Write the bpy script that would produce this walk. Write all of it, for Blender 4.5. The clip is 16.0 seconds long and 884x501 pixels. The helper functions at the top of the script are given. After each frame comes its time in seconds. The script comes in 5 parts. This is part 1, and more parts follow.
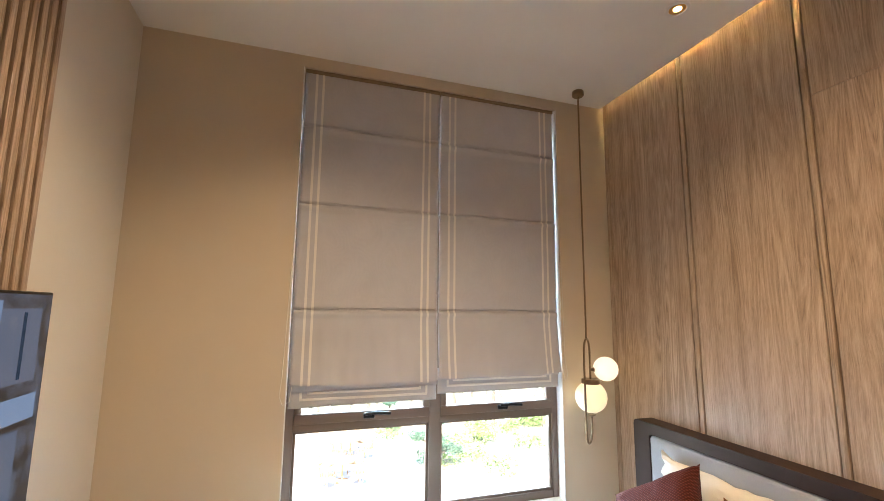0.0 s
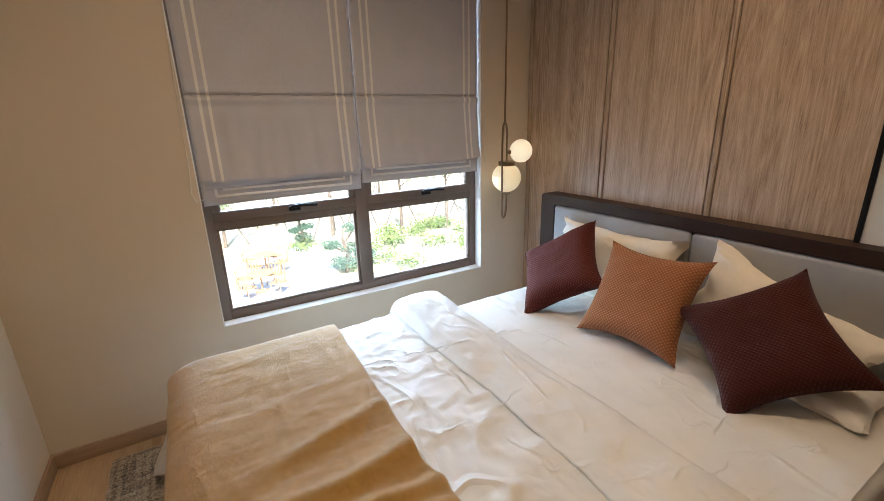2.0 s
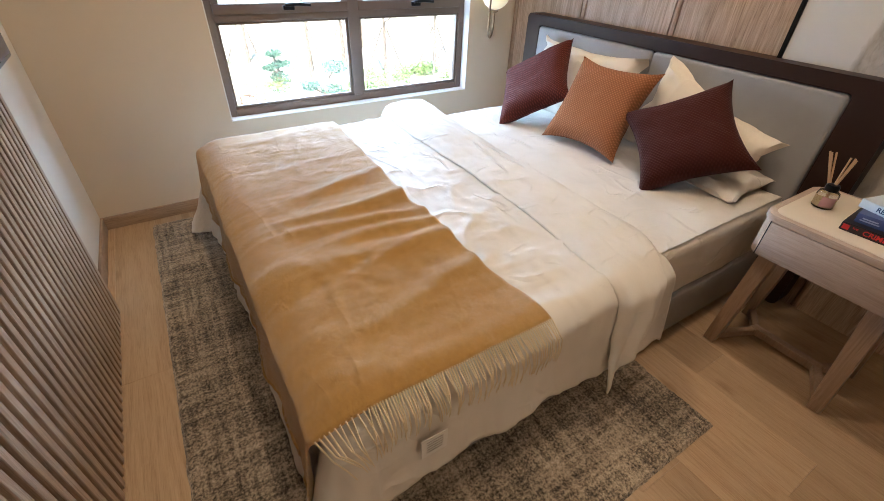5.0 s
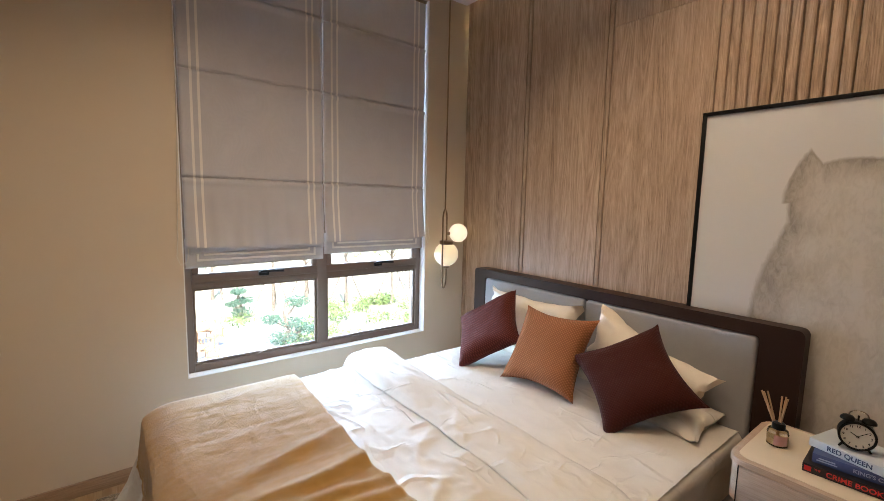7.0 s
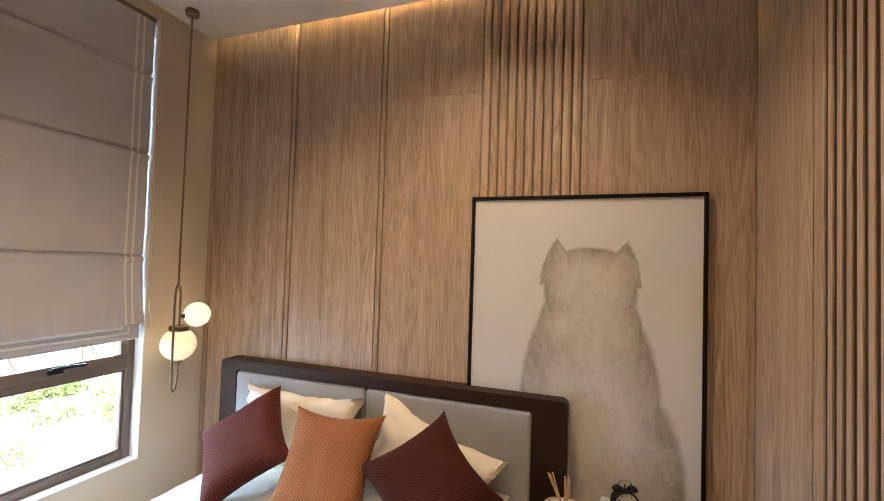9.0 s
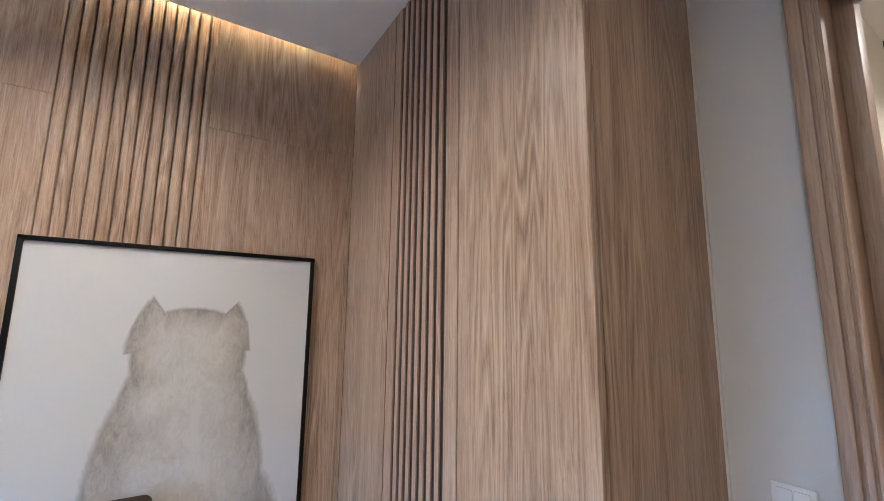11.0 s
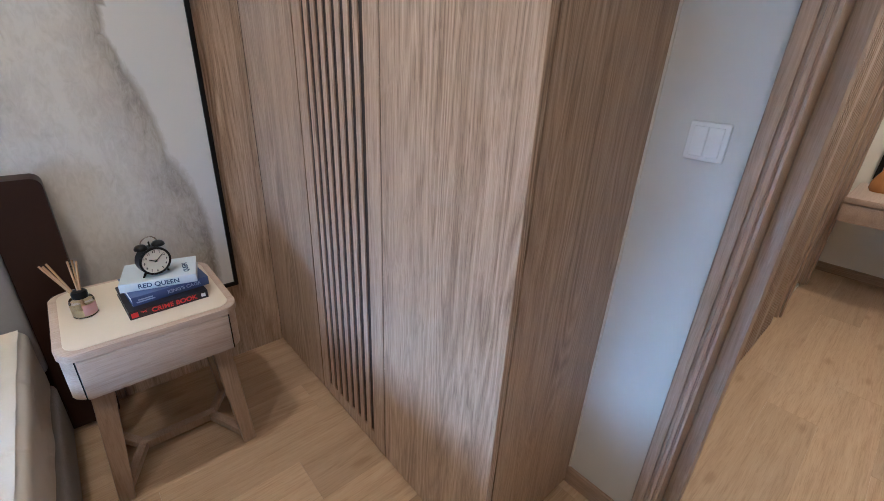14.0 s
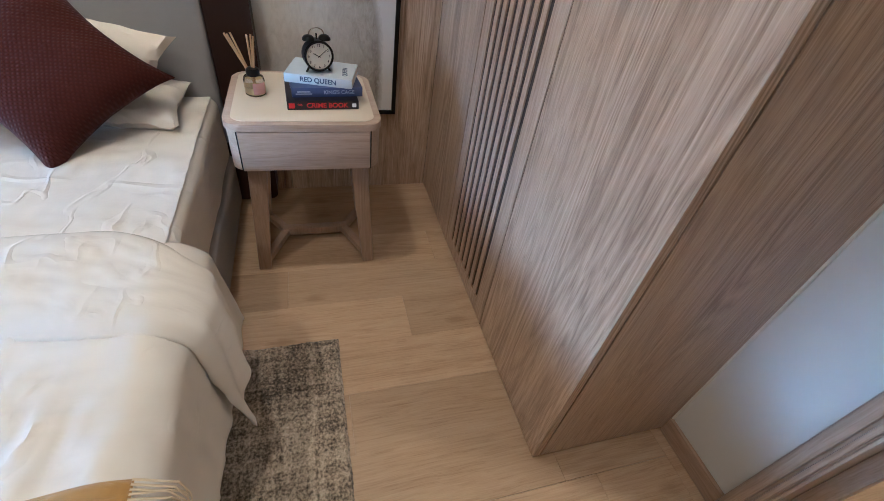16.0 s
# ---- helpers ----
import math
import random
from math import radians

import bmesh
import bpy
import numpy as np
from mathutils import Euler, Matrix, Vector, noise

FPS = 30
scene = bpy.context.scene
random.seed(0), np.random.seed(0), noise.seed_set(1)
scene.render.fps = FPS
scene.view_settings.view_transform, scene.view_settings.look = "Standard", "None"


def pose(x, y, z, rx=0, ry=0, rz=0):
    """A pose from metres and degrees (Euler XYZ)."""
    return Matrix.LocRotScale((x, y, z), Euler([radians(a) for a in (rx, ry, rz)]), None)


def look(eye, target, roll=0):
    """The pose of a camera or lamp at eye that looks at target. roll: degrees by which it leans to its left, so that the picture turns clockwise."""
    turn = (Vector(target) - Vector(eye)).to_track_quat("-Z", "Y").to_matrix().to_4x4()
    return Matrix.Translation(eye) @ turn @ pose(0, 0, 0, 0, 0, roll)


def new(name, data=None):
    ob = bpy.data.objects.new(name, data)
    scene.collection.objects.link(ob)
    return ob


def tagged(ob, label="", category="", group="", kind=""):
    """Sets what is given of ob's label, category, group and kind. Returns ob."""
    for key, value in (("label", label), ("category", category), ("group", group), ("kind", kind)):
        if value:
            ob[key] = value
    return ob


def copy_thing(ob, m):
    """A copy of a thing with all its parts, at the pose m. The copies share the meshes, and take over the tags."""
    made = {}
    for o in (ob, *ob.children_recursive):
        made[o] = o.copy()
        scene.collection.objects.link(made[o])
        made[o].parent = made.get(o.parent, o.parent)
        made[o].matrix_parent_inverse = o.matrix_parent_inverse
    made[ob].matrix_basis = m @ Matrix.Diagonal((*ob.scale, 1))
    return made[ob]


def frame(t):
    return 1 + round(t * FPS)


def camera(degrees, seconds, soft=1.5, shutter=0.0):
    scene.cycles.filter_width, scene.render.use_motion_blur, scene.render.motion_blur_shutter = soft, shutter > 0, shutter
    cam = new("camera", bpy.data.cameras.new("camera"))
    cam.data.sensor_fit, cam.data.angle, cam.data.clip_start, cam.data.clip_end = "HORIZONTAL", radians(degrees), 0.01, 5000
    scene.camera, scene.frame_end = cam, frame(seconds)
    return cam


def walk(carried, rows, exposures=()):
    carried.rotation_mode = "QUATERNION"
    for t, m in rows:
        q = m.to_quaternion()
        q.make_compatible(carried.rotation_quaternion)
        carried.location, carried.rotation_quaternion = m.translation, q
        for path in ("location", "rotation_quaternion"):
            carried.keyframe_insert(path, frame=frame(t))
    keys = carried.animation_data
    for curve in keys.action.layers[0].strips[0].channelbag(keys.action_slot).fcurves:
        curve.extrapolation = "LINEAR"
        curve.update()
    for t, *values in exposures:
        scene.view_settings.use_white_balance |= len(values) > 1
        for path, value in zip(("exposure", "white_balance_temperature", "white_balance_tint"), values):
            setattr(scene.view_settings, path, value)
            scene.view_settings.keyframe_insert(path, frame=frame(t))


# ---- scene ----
cam = camera(91.9, 16.0, soft=0.6)
PATH = [
    (0, (-1.904, -2.317, 1.59), (-1.292, -0.432, 1.861), 0.6),
    (0.5, (-1.903, -2.305, 1.581), (-1.212, -0.449, 1.861), 0.1),
    (1, (-1.963, -2.273, 1.571), (-1.122, -0.463, 1.691), -0.6),
    (1.5, (-1.983, -2.262, 1.522), (-1.041, -0.509, 1.328), -1.2),
    (2, (-1.996, -2.239, 1.443), (-1.025, -0.59, 0.862), -1.6),
    (2.5, (-2.033, -2.306, 1.376), (-1.086, -0.768, 0.515), -0.4),
    (3, (-2.105, -2.408, 1.363), (-1.201, -0.966, 0.313), 1.7),
    (3.2, (-2.116, -2.447, 1.359), (-1.253, -1.052, 0.214), 2.2),
    (5.3, (-2.244, -2.624, 1.333), (-1.335, -1.275, 0.169), 2.4),
    (5.5, (-2.248, -2.618, 1.345), (-1.251, -1.22, 0.32), 2.6),
    (6, (-2.231, -2.612, 1.389), (-1.105, -1.107, 0.707), 2.3),
    (6.5, (-2.238, -2.617, 1.447), (-1.052, -1.056, 1.052), 1.9),
    (7, (-2.257, -2.621, 1.475), (-1.034, -1.055, 1.252), 1.3),
    (7.5, (-2.258, -2.585, 1.49), (-1.015, -1.028, 1.324), 1.0),
    (8, (-2.196, -2.453, 1.493), (-0.823, -1.005, 1.368), 1.1),
    (8.5, (-2.136, -2.34, 1.549), (-0.487, -1.21, 1.492), 1.5),
    (9, (-2.063, -2.295, 1.582), (-0.175, -1.637, 1.647), 1.8),
    (9.5, (-2.021, -2.255, 1.634), (-0.028, -2.203, 1.793), 0.8),
    (10, (-2.024, -2.188, 1.639), (-0.111, -2.721, 1.876), 0.3),
    (10.2, (-2.028, -2.198, 1.66), (-0.164, -2.878, 1.908), 0.4),
    (12.3, (-2.023, -2.206, 1.584), (-0.56, -3.552, 1.808), 0.2),
    (12.5, (-2.013, -2.221, 1.566), (-0.543, -3.573, 1.669), 0.3),
    (13, (-1.985, -2.246, 1.512), (-0.524, -3.592, 1.279), 1.2),
    (13.5, (-1.962, -2.272, 1.462), (-0.539, -3.566, 0.914), 1.8),
    (14, (-1.931, -2.286, 1.408), (-0.587, -3.512, 0.577), 2.8),
    (14.5, (-1.896, -2.29, 1.338), (-0.691, -3.404, 0.195), 5.0),
    (15, (-1.867, -2.294, 1.294), (-0.722, -3.341, 0.033), 7.1),
    (15.5, (-1.854, -2.317, 1.27), (-0.613, -3.2, -0.027), 7.4),
    (16, (-1.863, -2.388, 1.249), (-0.459, -2.927, -0.07), 9.5),
]
walk(cam, [(t, look(eye, target, roll)) for t, eye, target, roll in PATH],
     exposures=[(0.0, 2.58, 6250, 9), (1.0, 2.3, 6150, 9), (2.0, 1.82, 5950, 10), (3.2, 1.82, 5950, 10), (5.5, 2.42, 5500, 9), (6.5, 2.2, 5750, 10),
                (7.0, 2.15, 5850, 10), (8.5, 2.3, 5950, 10), (9.0, 2.45, 6200, 11), (9.5, 2.9, 5950, 14), (10.0, 2.85, 4950, 11), (12.5, 2.7, 4450, 6),
                (13.5, 2.64, 4420, 7), (14.5, 2.62, 4550, 5), (15.5, 2.56, 4520, 5), (16.0, 2.56, 4550, 5)])

# ---- daylight ----
world = bpy.data.worlds.new("sky")
scene.world = world
world.use_nodes = True
wt = world.node_tree
sky = wt.nodes.new("ShaderNodeTexSky")
sky.sky_type, sky.sun_disc = "NISHITA", False
sky.sun_elevation, sky.sun_rotation = radians(52), radians(200)
wt.nodes["Background"].inputs[1].default_value = 0.15
wt.links.new(sky.outputs[0], wt.nodes["Background"].inputs[0])
sun = new("sun", bpy.data.lights.new("sun", "SUN"))
sun.data.energy, sun.data.angle, sun.data.color = 5.0, radians(0.5), (1.0, 0.95, 0.86)
sun.matrix_basis = look((-6, -14, 22), (0, 4, 0))

# unseen area lamp added outside the window, standing in for bright northern sky
skylight = new("skylight", bpy.data.lights.new("skylight", "AREA"))
skylight.data.shape, skylight.data.size, skylight.data.size_y = "RECTANGLE", 36.0, 5.0
skylight.data.energy, skylight.data.color = 3000, (0.59, 0.79, 1.0)
skylight.matrix_basis = look((5.0, 6.0, 3.4), (5.0, 0.0, 3.4))

# plan, in metres: x = 0 panelled wall, y = 0 window wall, z = 0 floor
WEST, SOUTH, CEIL = -2.72, -3.40, 2.965
CLOSET_X, CLOSET_Y = -1.455, -2.93
WIN_X0, WIN_X1, WIN_Z0, WIN_Z1 = -1.957, -0.374, 0.482, 2.90
DOOR_X0, DOOR_X1, DOOR_H = -2.58, -1.745, 2.40
HALL_E, HALL_W, HALL_END = -1.635, -2.78, -6.56


# ---- building helpers ----
def bm_box(x0, x1, y0, y1, z0, z1, bevel=0.0, seg=2):
    bm = bmesh.new()
    bmesh.ops.create_cube(bm, size=1)
    for v in bm.verts:
        v.co = Vector((x0 + (v.co.x + 0.5) * (x1 - x0), y0 + (v.co.y + 0.5) * (y1 - y0), z0 + (v.co.z + 0.5) * (z1 - z0)))
    if bevel > 0:
        bmesh.ops.bevel(bm, geom=bm.edges[:], offset=bevel, segments=seg, affect="EDGES", profile=0.5)
    return bm


def bm_join(*parts):
    out = bmesh.new()
    for p in parts:
        tmp = bpy.data.meshes.new("tmp")
        p.to_mesh(tmp)
        out.from_mesh(tmp)
        bpy.data.meshes.remove(tmp)
        p.free()
    return out


def bm_tube(points, radius, sides=10, caps=True):
    """A round bar along the points; radius may be one number or one for each point."""
    bm = bmesh.new()
    pts = [Vector(p) for p in points]
    radii = radius if isinstance(radius, (list, tuple)) else [radius] * len(pts)
    rings, side = [], None
    for i, p in enumerate(pts):
        d = (pts[min(i + 1, len(pts) - 1)] - pts[max(i - 1, 0)]).normalized()
        if side is None:
            side = d.orthogonal().normalized()
        side = (side - d * side.dot(d)).normalized()
        up = d.cross(side)
        rings.append([bm.verts.new(p + radii[i] * (math.cos(a) * side + math.sin(a) * up)) for a in [2 * math.pi * k / sides for k in range(sides)]])
    for a, b in zip(rings, rings[1:]):
        for k in range(sides):
            bm.faces.new((a[k], a[(k + 1) % sides], b[(k + 1) % sides], b[k]))
    if caps:
        bm.faces.new(rings[0][::-1])
        bm.faces.new(rings[-1])
    return bm


def bm_lathe(profile, sides=28, at=(0, 0, 0)):
    """Turns (radius, height) pairs about the vertical through at."""
    bm = bmesh.new()
    rings = [[bm.verts.new((at[0] + r * math.cos(2 * math.pi * k / sides), at[1] + r * math.sin(2 * math.pi * k / sides), at[2] + h)) for k in range(sides)] for r, h in profile]
    for a, b in zip(rings, rings[1:]):
        for k in range(sides):
            bm.faces.new((a[k], a[(k + 1) % sides], b[(k + 1) % sides], b[k]))
    bm.faces.new(rings[0][::-1])
    bm.faces.new(rings[-1])
    return bm


def bm_ball(r, at=(0, 0, 0), seg=28):
    bm = bmesh.new()
    bmesh.ops.create_uvsphere(bm, u_segments=seg, v_segments=seg // 2, radius=r, matrix=Matrix.Translation(at))
    return bm


def bm_slab(outline, z0, z1, bevel=0.0):
    """A plate with the given outline of (x, y), counter-clockwise."""
    bm = bmesh.new()
    low = [bm.verts.new((x, y, z0)) for x, y in outline]
    top = [bm.verts.new((x, y, z1)) for x, y in outline]
    n = len(outline)
    bm.faces.new(low[::-1])
    cap = bm.faces.new(top)
    for k in range(n):
        bm.faces.new((low[k], low[(k + 1) % n], top[(k + 1) % n], top[k]))
    if bevel:
        bmesh.ops.bevel(bm, geom=list(cap.edges), offset=bevel, segments=2, affect="EDGES", profile=0.5)
    return bm


def rounded(x0, x1, y0, y1, r, n=6):
    pts = []
    for cx, cy, a0 in ((x1 - r, y1 - r, 0), (x0 + r, y1 - r, 90), (x0 + r, y0 + r, 180), (x1 - r, y0 + r, 270)):
        for k in range(n + 1):
            a = radians(a0 + 90 * k / n)
            pts.append((cx + r * math.cos(a), cy + r * math.sin(a)))
    return pts


def bm_grid(nu, nv, fn):
    """A sheet of nu x nv cells; fn(u, v) gives the place for u and v from 0 to 1."""
    bm = bmesh.new()
    vs = [[bm.verts.new(fn(i / nu, j / nv)) for j in range(nv + 1)] for i in range(nu + 1)]
    for i in range(nu):
        for j in range(nv):
            bm.faces.new((vs[i][j], vs[i + 1][j], vs[i + 1][j + 1], vs[i][j + 1]))
    return bm


def to_mesh(name, bm, material, smooth=True):
    me = bpy.data.meshes.new(name)
    bmesh.ops.recalc_face_normals(bm, faces=bm.faces[:])
    bm.to_mesh(me)
    bm.free()
    me.materials.append(material)
    if smooth:
        me.polygons.foreach_set("use_smooth", [True] * len(me.polygons))
        me.set_sharp_from_angle(angle=radians(38))
    return me


def part(name, bm, material, parent, label=""):
    me = bm if isinstance(bm, bpy.types.Mesh) else to_mesh(name, bm, material)
    ob = new(name, me)
    ob.parent = parent
    return tagged(ob, label)


def thing(name, label, category, m=Matrix.Identity(4), group="", kind=""):
    ob = new(name)
    ob.empty_display_size = 0.1
    ob.matrix_basis = m
    return tagged(ob, label, category, group, kind)


def piece(name, bm, material, label, category, group="", kind=""):
    return tagged(new(name, to_mesh(name, bm, material)), label, category, group, kind)


def thicken(ob, depth, offset=-1.0):
    s = ob.modifiers.new("thickness", "SOLIDIFY")
    s.thickness, s.offset = depth, offset


def fbm(x, y, z=0.0, octaves=3):
    return noise.fractal(Vector((x, y, z)), 1.0, 2.0, octaves)


# ---- materials ----
def base(name, color=(0.5, 0.5, 0.5), rough=0.5, metal=0.0, **more):
    m = bpy.data.materials.new(name)
    m.use_nodes = True
    b = m.node_tree.nodes["Principled BSDF"]
    b.inputs["Base Color"].default_value = (*color, 1)
    b.inputs["Roughness"].default_value = rough
    b.inputs["Metallic"].default_value = metal
    for k, v in more.items():
        b.inputs[k.replace("_", " ")].default_value = v
    return m


class Graph:
    def __init__(self, m):
        self.t = m.node_tree
        self.out = self.t.nodes["Principled BSDF"]

    def node(self, kind, **settings):
        n = self.t.nodes.new(kind)
        for k, v in settings.items():
            setattr(n, k, v)
        return n

    def link(self, a, b):
        self.t.links.new(a, b)

    def coords(self, scale=(1, 1, 1), spread=0.0):
        tc = self.node("ShaderNodeTexCoord")
        mp = self.node("ShaderNodeMapping")
        mp.inputs["Scale"].default_value = scale
        src = tc.outputs["Object"]
        if spread:
            info = self.node("ShaderNodeObjectInfo")
            add = self.node("ShaderNodeVectorMath", operation="ADD")
            mul = self.node("ShaderNodeVectorMath", operation="SCALE")
            comb = self.node("ShaderNodeCombineXYZ")
            for s in comb.inputs:
                self.link(info.outputs["Random"], s)
            mul.inputs["Scale"].default_value = spread
            self.link(comb.outputs[0], mul.inputs[0])
            self.link(src, add.inputs[0])
            self.link(mul.outputs[0], add.inputs[1])
            src = add.outputs[0]
        self.link(src, mp.inputs["Vector"])
        return mp.outputs[0]

    def noise(self, vec, scale, detail=4.0, rough=0.55, distort=0.0):
        n = self.node("ShaderNodeTexNoise")
        n.inputs["Scale"].default_value, n.inputs["Detail"].default_value = scale, detail
        n.inputs["Roughness"].default_value, n.inputs["Distortion"].default_value = rough, distort
        self.link(vec, n.inputs["Vector"])
        return n.outputs["Fac"]

    def math(self, op, a, b=0.0, c=None):
        n = self.node("ShaderNodeMath", operation=op)
        for s, v in zip(n.inputs, (a, b, c)):
            if v is None:
                continue
            if isinstance(v, (int, float)):
                s.default_value = v
            else:
                self.link(v, s)
        return n.outputs[0]

    def ramp(self, fac, stops):
        n = self.node("ShaderNodeValToRGB")
        while len(n.color_ramp.elements) < len(stops):
            n.color_ramp.elements.new(0.5)
        for e, (p, c) in zip(n.color_ramp.elements, stops):
            e.position, e.color = p, (*c, 1)
        self.link(fac, n.inputs[0])
        return n.outputs[0]

    def mix(self, fac, a, b, blend="MIX"):
        n = self.node("ShaderNodeMix", data_type="RGBA", blend_type=blend)
        for s, v in ((n.inputs[0], fac), (n.inputs[6], a), (n.inputs[7], b)):
            if isinstance(v, (int, float)):
                s.default_value = v
            elif isinstance(v, tuple):
                s.default_value = (*v, 1)
            else:
                self.link(v, s)
        return n.outputs[2]

    def bump(self, height, strength=0.3, distance=0.002):
        n = self.node("ShaderNodeBump")
        n.inputs["Strength"].default_value, n.inputs["Distance"].default_value = strength, distance
        self.link(height, n.inputs["Height"])
        self.link(n.outputs[0], self.out.inputs["Normal"])

    def color(self, c):
        self.link(c, self.out.inputs["Base Color"])

    def rough(self, r):
        self.link(r, self.out.inputs["Roughness"])


def wood(name, dark, mid, light, along="Z", rough=0.45, ring=1.0, fine=1.0, tone=0.25, figure=0.2, knots=0.0):
    """Veneer or plank: arched flat-sawn figure, fine pores along the grain, soft bands, and each piece a little different in tone."""
    m = base(name, mid, rough)
    g = Graph(m)

    def along_grain(k):
        return {"X": (k, 1, 1), "Y": (1, k, 1), "Z": (1, 1, k)}[along]
    vec = g.coords(along_grain(0.03), 13.0)
    sway = g.math("MULTIPLY_ADD", g.noise(g.coords(along_grain(0.4), 13.0), 7.0, 2.0, 0.5), 0.03, -0.015)
    shift = g.node("ShaderNodeCombineXYZ")
    for n, axis in enumerate("XYZ"):
        if axis != along:
            g.link(sway, shift.inputs[n])
    moved = g.node("ShaderNodeVectorMath", operation="ADD")
    g.link(vec, moved.inputs[0])
    g.link(shift.outputs[0], moved.inputs[1])
    vec = moved.outputs[0]
    field = g.noise(g.coords(along_grain(0.07), 13.0), 10.0 * ring, 1.5, 0.45, 0.2)
    wave = g.math("PINGPONG", g.math("MULTIPLY", field, 34.0), 1.0)
    late = g.math("POWER", wave, 3.0)
    early = g.math("POWER", g.math("SUBTRACT", 1.0, wave), 3.0)
    strength = g.math("MULTIPLY", g.math("MAXIMUM", g.math("SUBTRACT", g.noise(g.coords(along_grain(0.2), 13.0), 5.0, 2.0, 0.5), 0.38), 0.06), figure * 2.4)
    lines = g.math("MULTIPLY", g.math("SUBTRACT", early, late), strength)
    streak = g.noise(vec, 210 * fine, 4.0, 0.75, 0.15)
    pores = g.math("GREATER_THAN", g.noise(vec, 300 * fine, 1.0, 0.5), 0.62)
    patch = g.noise(vec, 22.0, 2.0, 0.5)
    f = g.math("ADD", g.math("MULTIPLY", lines, 0.5), g.math("ADD", g.math("MULTIPLY", streak, 0.64), g.math("MULTIPLY", patch, 0.30)))
    f = g.math("SUBTRACT", f, g.math("MULTIPLY", pores, 0.07))
    if knots:
        v = g.node("ShaderNodeTexVoronoi", voronoi_dimensions="2D")
        v.inputs["Scale"].default_value = 3.4
        g.link(g.coords(along_grain(0.42), 13.0), v.inputs["Vector"])
        near = g.math("MAXIMUM", g.math("SUBTRACT", 1.0, g.math("MULTIPLY", v.outputs["Distance"], 13.0)), 0.0)
        f = g.math("SUBTRACT", f, g.math("MULTIPLY", near, knots))
    col = g.ramp(f, ((0.30, dark), (0.46, mid), (0.63, light)))
    info = g.node("ShaderNodeObjectInfo")
    tint = g.math("MULTIPLY_ADD", info.outputs["Random"], tone, 1.0 - tone / 2)
    comb = g.node("ShaderNodeCombineXYZ")
    for sock in comb.inputs:
        g.link(tint, sock)
    g.color(g.mix(1.0, col, comb.outputs[0], "MULTIPLY"))
    g.rough(g.math("MULTIPLY_ADD", streak, 0.25, rough - 0.12))
    g.bump(g.math("ADD", streak, g.math("MULTIPLY", wave, 0.35)), 0.4, 0.0015)
    return m


def plaster(name, color, rough=0.75):
    m = base(name, color, rough)
    g = Graph(m)
    vec = g.coords()
    big = g.noise(vec, 1.3, 3.0)
    small = g.noise(vec, 220.0, 3.0)
    lo = tuple(c * 0.94 for c in color)
    g.color(g.mix(big, lo, color))
    g.bump(small, 0.08, 0.001)
    return m


def cloth(name, dark, light, thread=700.0, rough=0.9, bump=0.25, sheen=0.3, patch=6.0, spec=0.2):
    m = base(name, light, rough, Sheen_Weight=sheen * 0.5, Specular_IOR_Level=spec)
    g = Graph(m)
    vec = g.coords()
    big = g.noise(vec, patch, 4.0)
    waves = []
    for axis in ("X", "Y", "Z"):
        w = g.node("ShaderNodeTexWave", bands_direction=axis)
        w.inputs["Scale"].default_value, w.inputs["Distortion"].default_value = thread, 1.5
        g.link(vec, w.inputs["Vector"])
        waves.append(w.outputs["Fac"])
    weave = g.math("MULTIPLY", g.math("ADD", waves[0], g.math("ADD", waves[1], waves[2])), 0.33)
    f = g.math("ADD", g.math("MULTIPLY", big, 0.7), g.math("MULTIPLY", weave, 0.3))
    g.color(g.ramp(f, ((0.25, dark), (0.7, light))))
    g.bump(weave, bump, 0.0015)
    return m


def sheer(m, amount):
    """Lets some light through a thin cloth."""
    t = m.node_tree
    soft, mixer, out = t.nodes.new("ShaderNodeBsdfTranslucent"), t.nodes.new("ShaderNodeMixShader"), t.nodes["Material Output"]
    soft.inputs["Color"].default_value = (0.62, 0.6, 0.6, 1)
    mixer.inputs[0].default_value = amount
    t.links.new(t.nodes["Principled BSDF"].outputs[0], mixer.inputs[1])
    t.links.new(soft.outputs[0], mixer.inputs[2])
    t.links.new(mixer.outputs[0], out.inputs["Surface"])
    return m


def rumple(m, scale=9.0, depth=0.012, strength=0.5):
    """Adds fine linen creases to the relief of a cloth."""
    g = Graph(m)
    r = g.noise(g.coords((1, 0.55, 1)), scale, 2.0, 0.4, 0.4)
    ridge = g.math("POWER", g.math("MAXIMUM", g.math("SUBTRACT", 1.0, g.math("ABSOLUTE", g.math("MULTIPLY_ADD", r, 6.0, -3.0))), 0.0), 2.0)
    old = g.out.inputs["Normal"].links[0].from_node
    n = g.node("ShaderNodeBump")
    n.inputs["Strength"].default_value, n.inputs["Distance"].default_value = strength, depth
    g.link(ridge, n.inputs["Height"])
    g.link(old.outputs[0], n.inputs["Normal"])
    g.link(n.outputs[0], g.out.inputs["Normal"])
    return m


